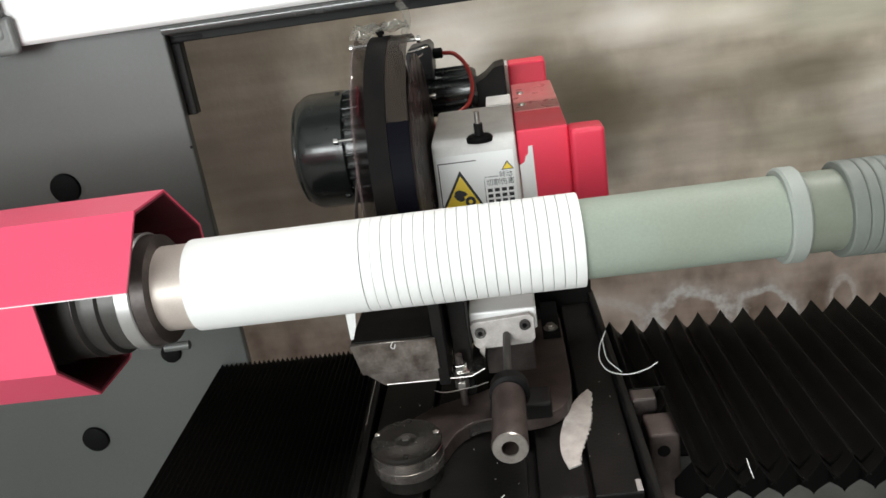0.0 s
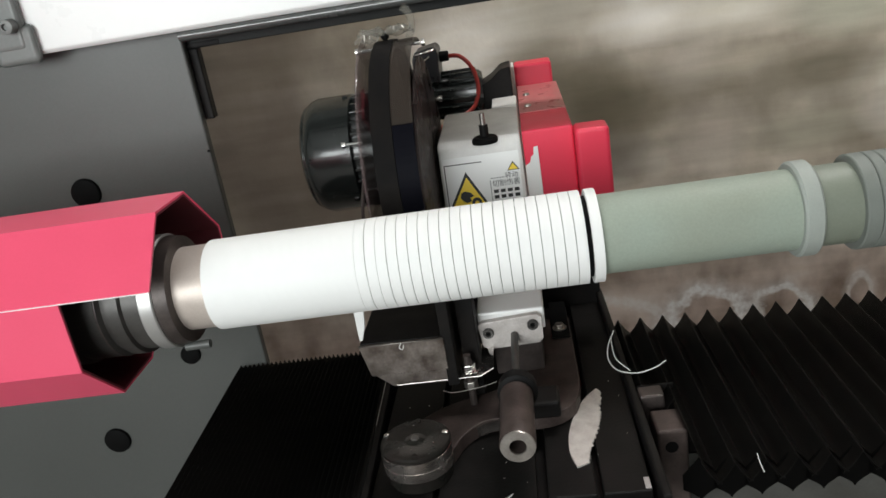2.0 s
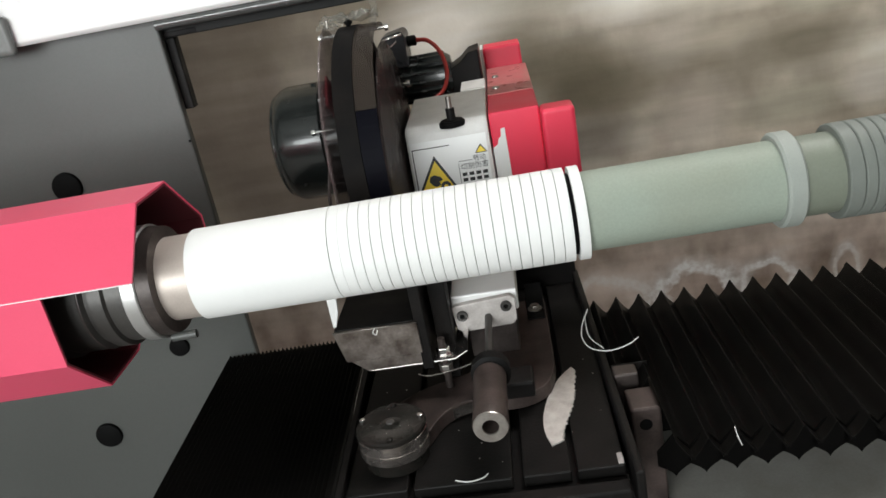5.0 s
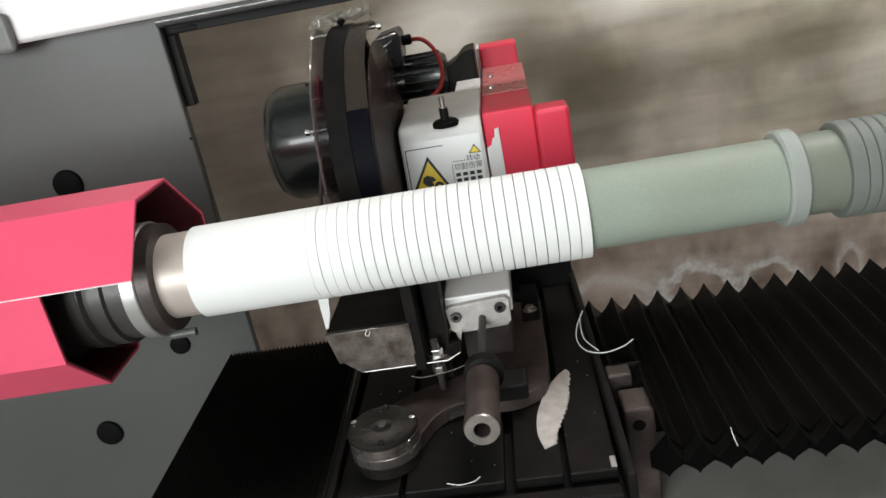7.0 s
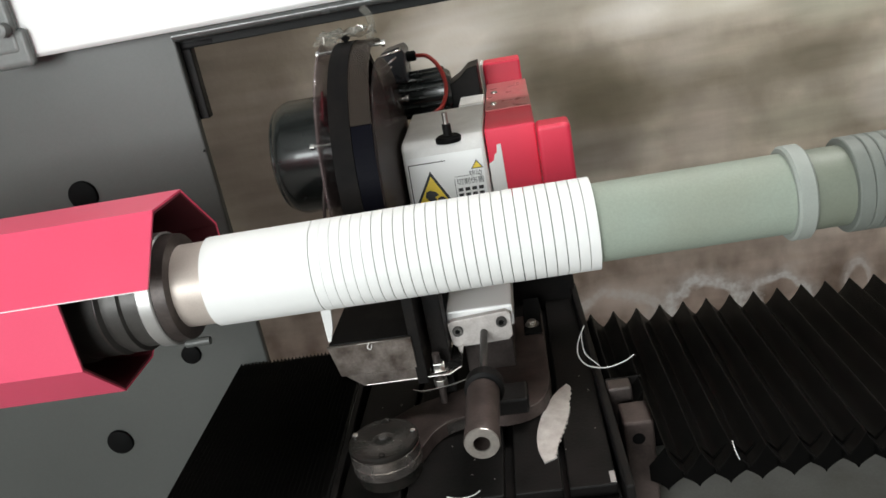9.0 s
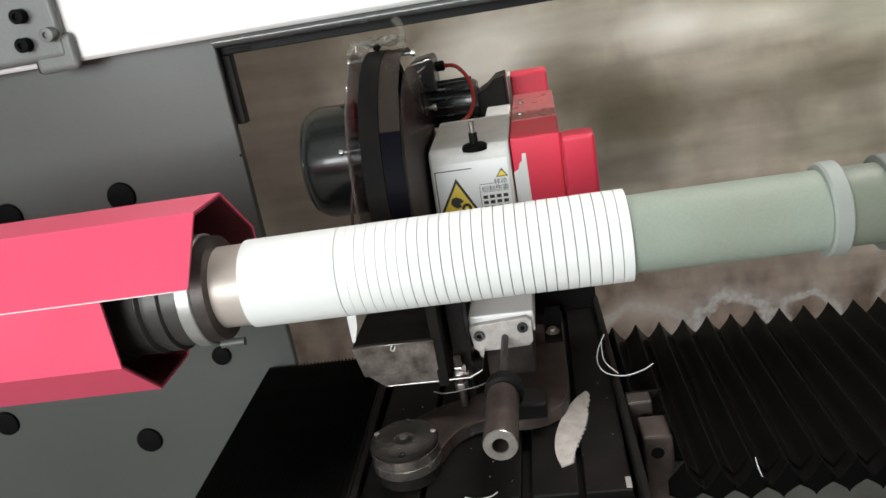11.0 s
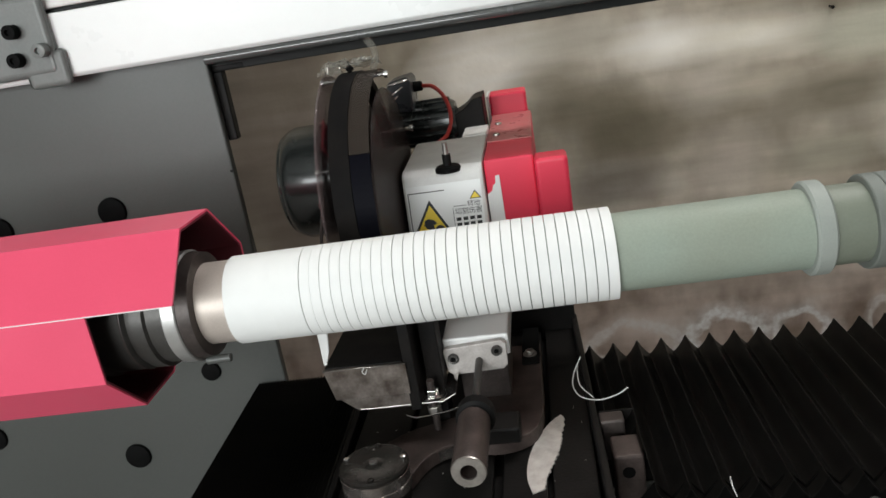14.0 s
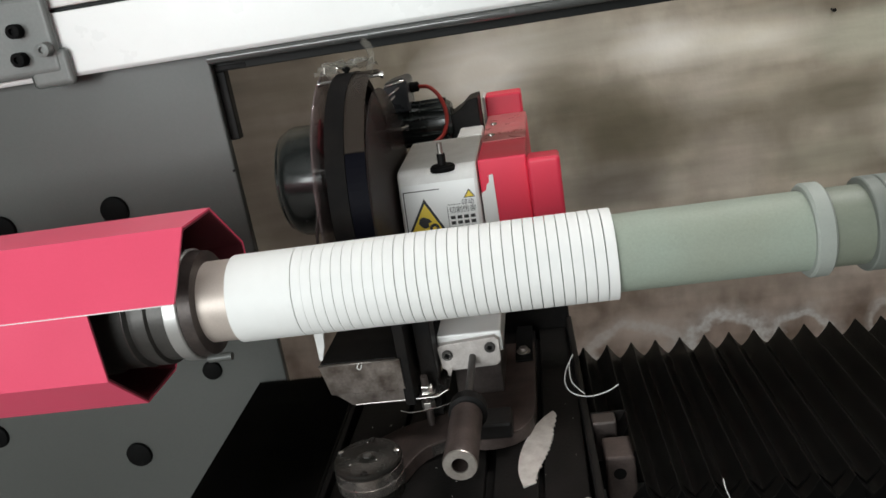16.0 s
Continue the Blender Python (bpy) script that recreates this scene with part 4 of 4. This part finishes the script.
flat([(TX, TZ), (TX + TS, TZ - 1.74 * TS), (TX - TS, TZ - 1.74 * TS)], 0.0007, M_INK, "triangle_border", lab)
flat([(TX, TZ - 0.0075), (TX + TS - 0.0062, TZ - 1.74 * TS + 0.0035), (TX - TS + 0.0062, TZ - 1.74 * TS + 0.0035)], 0.0012, M_YELLOW, "triangle", lab, "yellow warning triangle")
flat([(TX - 0.012, TZ - 0.036), (TX - 0.010, TZ - 0.029), (TX - 0.004, TZ - 0.027), (TX + 0.004, TZ - 0.030), (TX + 0.008, TZ - 0.035), (TX + 0.002, TZ - 0.037), (TX + 0.004, TZ - 0.042), (TX - 0.003, TZ - 0.044), (TX - 0.008, TZ - 0.041)], 0.0017, M_INK, "pictogram", lab)
flat([(TX + 0.011 + 0.0075 * math.cos(a), TZ - 0.045 + 0.0075 * math.sin(a)) for a in np.linspace(0, 2 * math.pi, 17)[:-1]], 0.0017, M_INK, "wheel", lab)
flat([(TX + 0.011 + 0.003 * math.cos(a), TZ - 0.045 + 0.003 * math.sin(a)) for a in np.linspace(0, 2 * math.pi, 13)[:-1]], 0.0022, M_YELLOW, "hub", lab)
for k in range(5):
    x0 = 0.3125 + 0.004 * k
    flat([(x0, -0.0095), (x0, -0.0085), (x0 + 0.0027, -0.0085), (x0 + 0.0027, -0.0095)], 0.0007, M_INK, "print_dash", lab)
flat([(0.3108, -0.052), (0.3108, -0.012), (0.3115, -0.012), (0.3115, -0.052)], 0.0007, M_INK, "border_line", lab)
flat([(0.346, 0.0115), (0.355, -0.001), (0.337, -0.001)], 0.0007, M_INK, "small_border", lab)
flat([(0.346, 0.009), (0.3528, 0.0002), (0.3392, 0.0002)], 0.0012, M_YELLOW, "small_triangle", lab)


def lettering(text, x, z, size):
    cu = bpy.data.curves.new("lettering", "FONT")
    cu.body, cu.size, cu.extrude = text, size, 0.0001
    tmp = new("lettering", cu)
    bpy.context.view_layer.update()
    me = bpy.data.meshes.new_from_object(tmp.evaluated_get(bpy.context.evaluated_depsgraph_get()))
    bpy.data.objects.remove(tmp)
    me.materials.clear()
    me.materials.append(M_INK)
    ob = new("lettering", me)
    ob.parent = lab
    ob.matrix_basis = Matrix.Translation(on_face(x, z) + Vector((0, -0.984, 0.177)) * 0.0012) @ pose(0, 0, 0, 90 - 10.2, 0, 0)


lettering("转动", 0.333, -0.0105, 0.0095)
lettering("切割伤害", 0.3135, -0.0205, 0.0102)
for r in range(3):
    for k in range(4):
        x0, z0 = 0.3145 + 0.0100 * k, -0.0305 - 0.0078 * r
        flat([(x0, z0), (x0, z0 + 0.0048), (x0 + 0.0070, z0 + 0.0048), (x0 + 0.0070, z0)], 0.0007, M_INK, "print_bar", lab)

# ---- loose things on the deck ----
random.seed(9)
scrap_l = curve_points([(0.384, 0.100, 0), (0.3765, 0.135, 0), (0.379, 0.18, 0), (0.393, 0.232, 0), (0.412, 0.27, 0), (0.4285, 0.29, 0)], 16)
scrap_r = curve_points([(0.434, 0.283, 0), (0.428, 0.23, 0), (0.424, 0.20, 0), (0.412, 0.16, 0), (0.402, 0.125, 0), (0.400, 0.108, 0)], 40)
outline = [(p.x, p.y) for p in scrap_l] + [(p.x + (0.0016 if i % 2 else -0.0016) * random.uniform(0.2, 1.5), p.y) for i, p in enumerate(scrap_r)]
scrap = tagged(part("metal_scrap", prism(outline, 0, 0.0022, "z", 0), M_SCRAP), "torn crescent of bright aluminium on the deck", "scrap")
wisp = tagged(part("thread", rod(curve_points([(0.470, 0.372, 0.034), (0.457, 0.345, 0.022), (0.453, 0.312, 0.016), (0.463, 0.285, 0.012), (0.488, 0.268, 0.014), (0.515, 0.266, 0.021), (0.533, 0.272, 0.028)], 40), 0.0009, 6), M_THREAD), "curled white thread hanging on the carriage edge", "thread")
wisp2 = tagged(part("thread", rod(curve_points([(0.464, 0.362, 0.026), (0.462, 0.335, 0.028), (0.464, 0.305, 0.020), (0.481, 0.278, 0.013)], 24), 0.0008, 6), M_THREAD), "curled white thread hanging on the carriage edge", "thread")
wisp3 = tagged(part("thread", rod(curve_points([(0.255, 0.052, 0.001), (0.272, 0.045, 0.002), (0.290, 0.050, 0.001), (0.298, 0.058, 0.001)], 16), 0.0008, 6), M_THREAD), "short white thread on the dark deck", "thread")
fold_thread = tagged(part("thread", rod(curve_points([(0.606, 0.050, -0.334), (0.6045, 0.036, -0.335), (0.606, 0.033, -0.341), (0.609, 0.033, -0.350)], 12), 0.0007, 6), M_THREAD), "short white thread on the black bellows", "thread")


random.seed(21)
chips = bmesh.new()
for k in range(26):
    px, py = random.uniform(0.115, 0.46), random.uniform(0.06, 0.34)
    if 0.19 < px < 0.2 or 0.328 < px < 0.344 or (px < 0.23 and py < 0.18):
        continue
    q = bmesh.ops.create_cube(chips, size=1, matrix=Matrix.Translation((px, py, 0.0006)) @ Matrix.Rotation(random.uniform(0, 6), 4, "Z") @ Matrix.Diagonal((random.uniform(0.0008, 0.0028), 0.0006, 0.0006, 1)))
chip_ob = tagged(part("metal_chips", chips, M_SCRAP), "tiny bright metal chips on the oily deck", "chips", kind="stuff")


# ---- what moves ----
STEP = PITCH
STARTS = [1.06 + 1.664 * k for k in range(9)]
Y_CYCLE = [(0.0, 0.0118), (0.14, 0.0115), (0.30, 0.0094), (0.45, 0.0060), (0.65, 0.0022), (0.80, -0.0003), (1.0, -0.0035), (1.30, -0.0066), (1.47, -0.0062), (1.58, 0.0030)]


def travel(t):
    """How far the carriage has gone along x at t."""
    d = 0.0
    for s in STARTS:
        u = min(max((t - s) / 0.33, 0), 1)
        d -= STEP * u * u * (3 - 2 * u)
    return d


def motions():
    times = {0.0, 16.0}
    for s in STARTS:
        times |= {round(s + a, 3) for a in (-0.03, 0.08, 0.165, 0.25, 0.36)}
    times = sorted(t for t in times if 0 <= t <= 16)
    walk(base, [(t, pose(travel(t) + 0.008, 0, 0)) for t in times])
    hits = {0.0: 0.0022, 16.0: 0.0085}
    for s in [STARTS[0] - 1.664] + STARTS:
        for a, e in Y_CYCLE:
            if 0.06 < s + a < 15.95:
                hits[round(s + a, 3)] = e
    for s in STARTS:
        for a in (-0.01, 0.08, 0.165, 0.25, 0.36):
            hits.setdefault(round(s + a, 3), None)
    known = sorted((t, e) for t, e in hits.items() if e is not None)

    def sway(t):
        return float(np.interp(t, [k[0] for k in known], [k[1] for k in known]))
    rows = [(t, travel(t), sway(t) - 0.0118) for t in sorted(hits)]
    walk(head, [(t, pose(x + 0.0035, y + 0.0076, 0, 0, 0, -1.45)) for t, x, y in rows])
    for ob in (scrap, wisp3, chip_ob):
        walk(ob, [(t, pose(x + 0.0035, y + 0.0076, -0.3548, 0, 0, -1.45)) for t, x, y in rows])
    for ob in (wisp, wisp2):
        walk(ob, [(t, pose(x + 0.0035, y + 0.0076, -0.334, 0, 0, -1.45)) for t, x, y in rows])
    walk(fold_thread, [(t, pose(0.65 * travel(t), 0, 0)) for t in times])
    for folds in (folds_l, folds_r):
        for ob, x, share in folds:
            walk(ob, [(t, pose(x + share * travel(t), 0, BZ)) for t in times])
    # each cut opens a kerf; the last slice slides off and is pushed back
    cuts = [0.296 + 1.664 * k for k in range(NEW)]
    for k, ob in slices:
        rows = [(0.0, pose(slice_place(k, 0), 0, 0))]
        for n, c in enumerate(cuts):
            if n <= k + 1:
                rows += [(c, pose(slice_place(k, n), 0, 0)), (c + 0.1, pose(slice_place(k, n + 1), 0, 0))]
        walk(ob, rows + [(16.0, rows[-1][1])])
    # the finished slices spread out to the right until they meet the last one
    for k, (x, ob) in enumerate(done[:-1]):
        far = 0.0046 * (k + 1) / len(done)
        first = x + 0.6 * KERF if k == 0 else x
        walk(ob, [(0.0, pose(first, 0, 0)), (0.296, pose(first, 0, 0)), (0.396, pose(x, 0, 0)), (4.9, pose(x, 0, 0)), (5.4, pose(x + far, 0, 0)), (16.0, pose(x + 1.15 * far, 0, 0))])
    x, ob = done[-1]
    walk(ob, [(0.0, pose(x, 0, 0)), (0.25, pose(x, 0, 0)), (0.6, pose(x + 0.0048, 0, 0)), (5.4, pose(x + 0.0048, 0, 0)), (16.0, pose(x + 0.0055, 0, 0))])


motions()
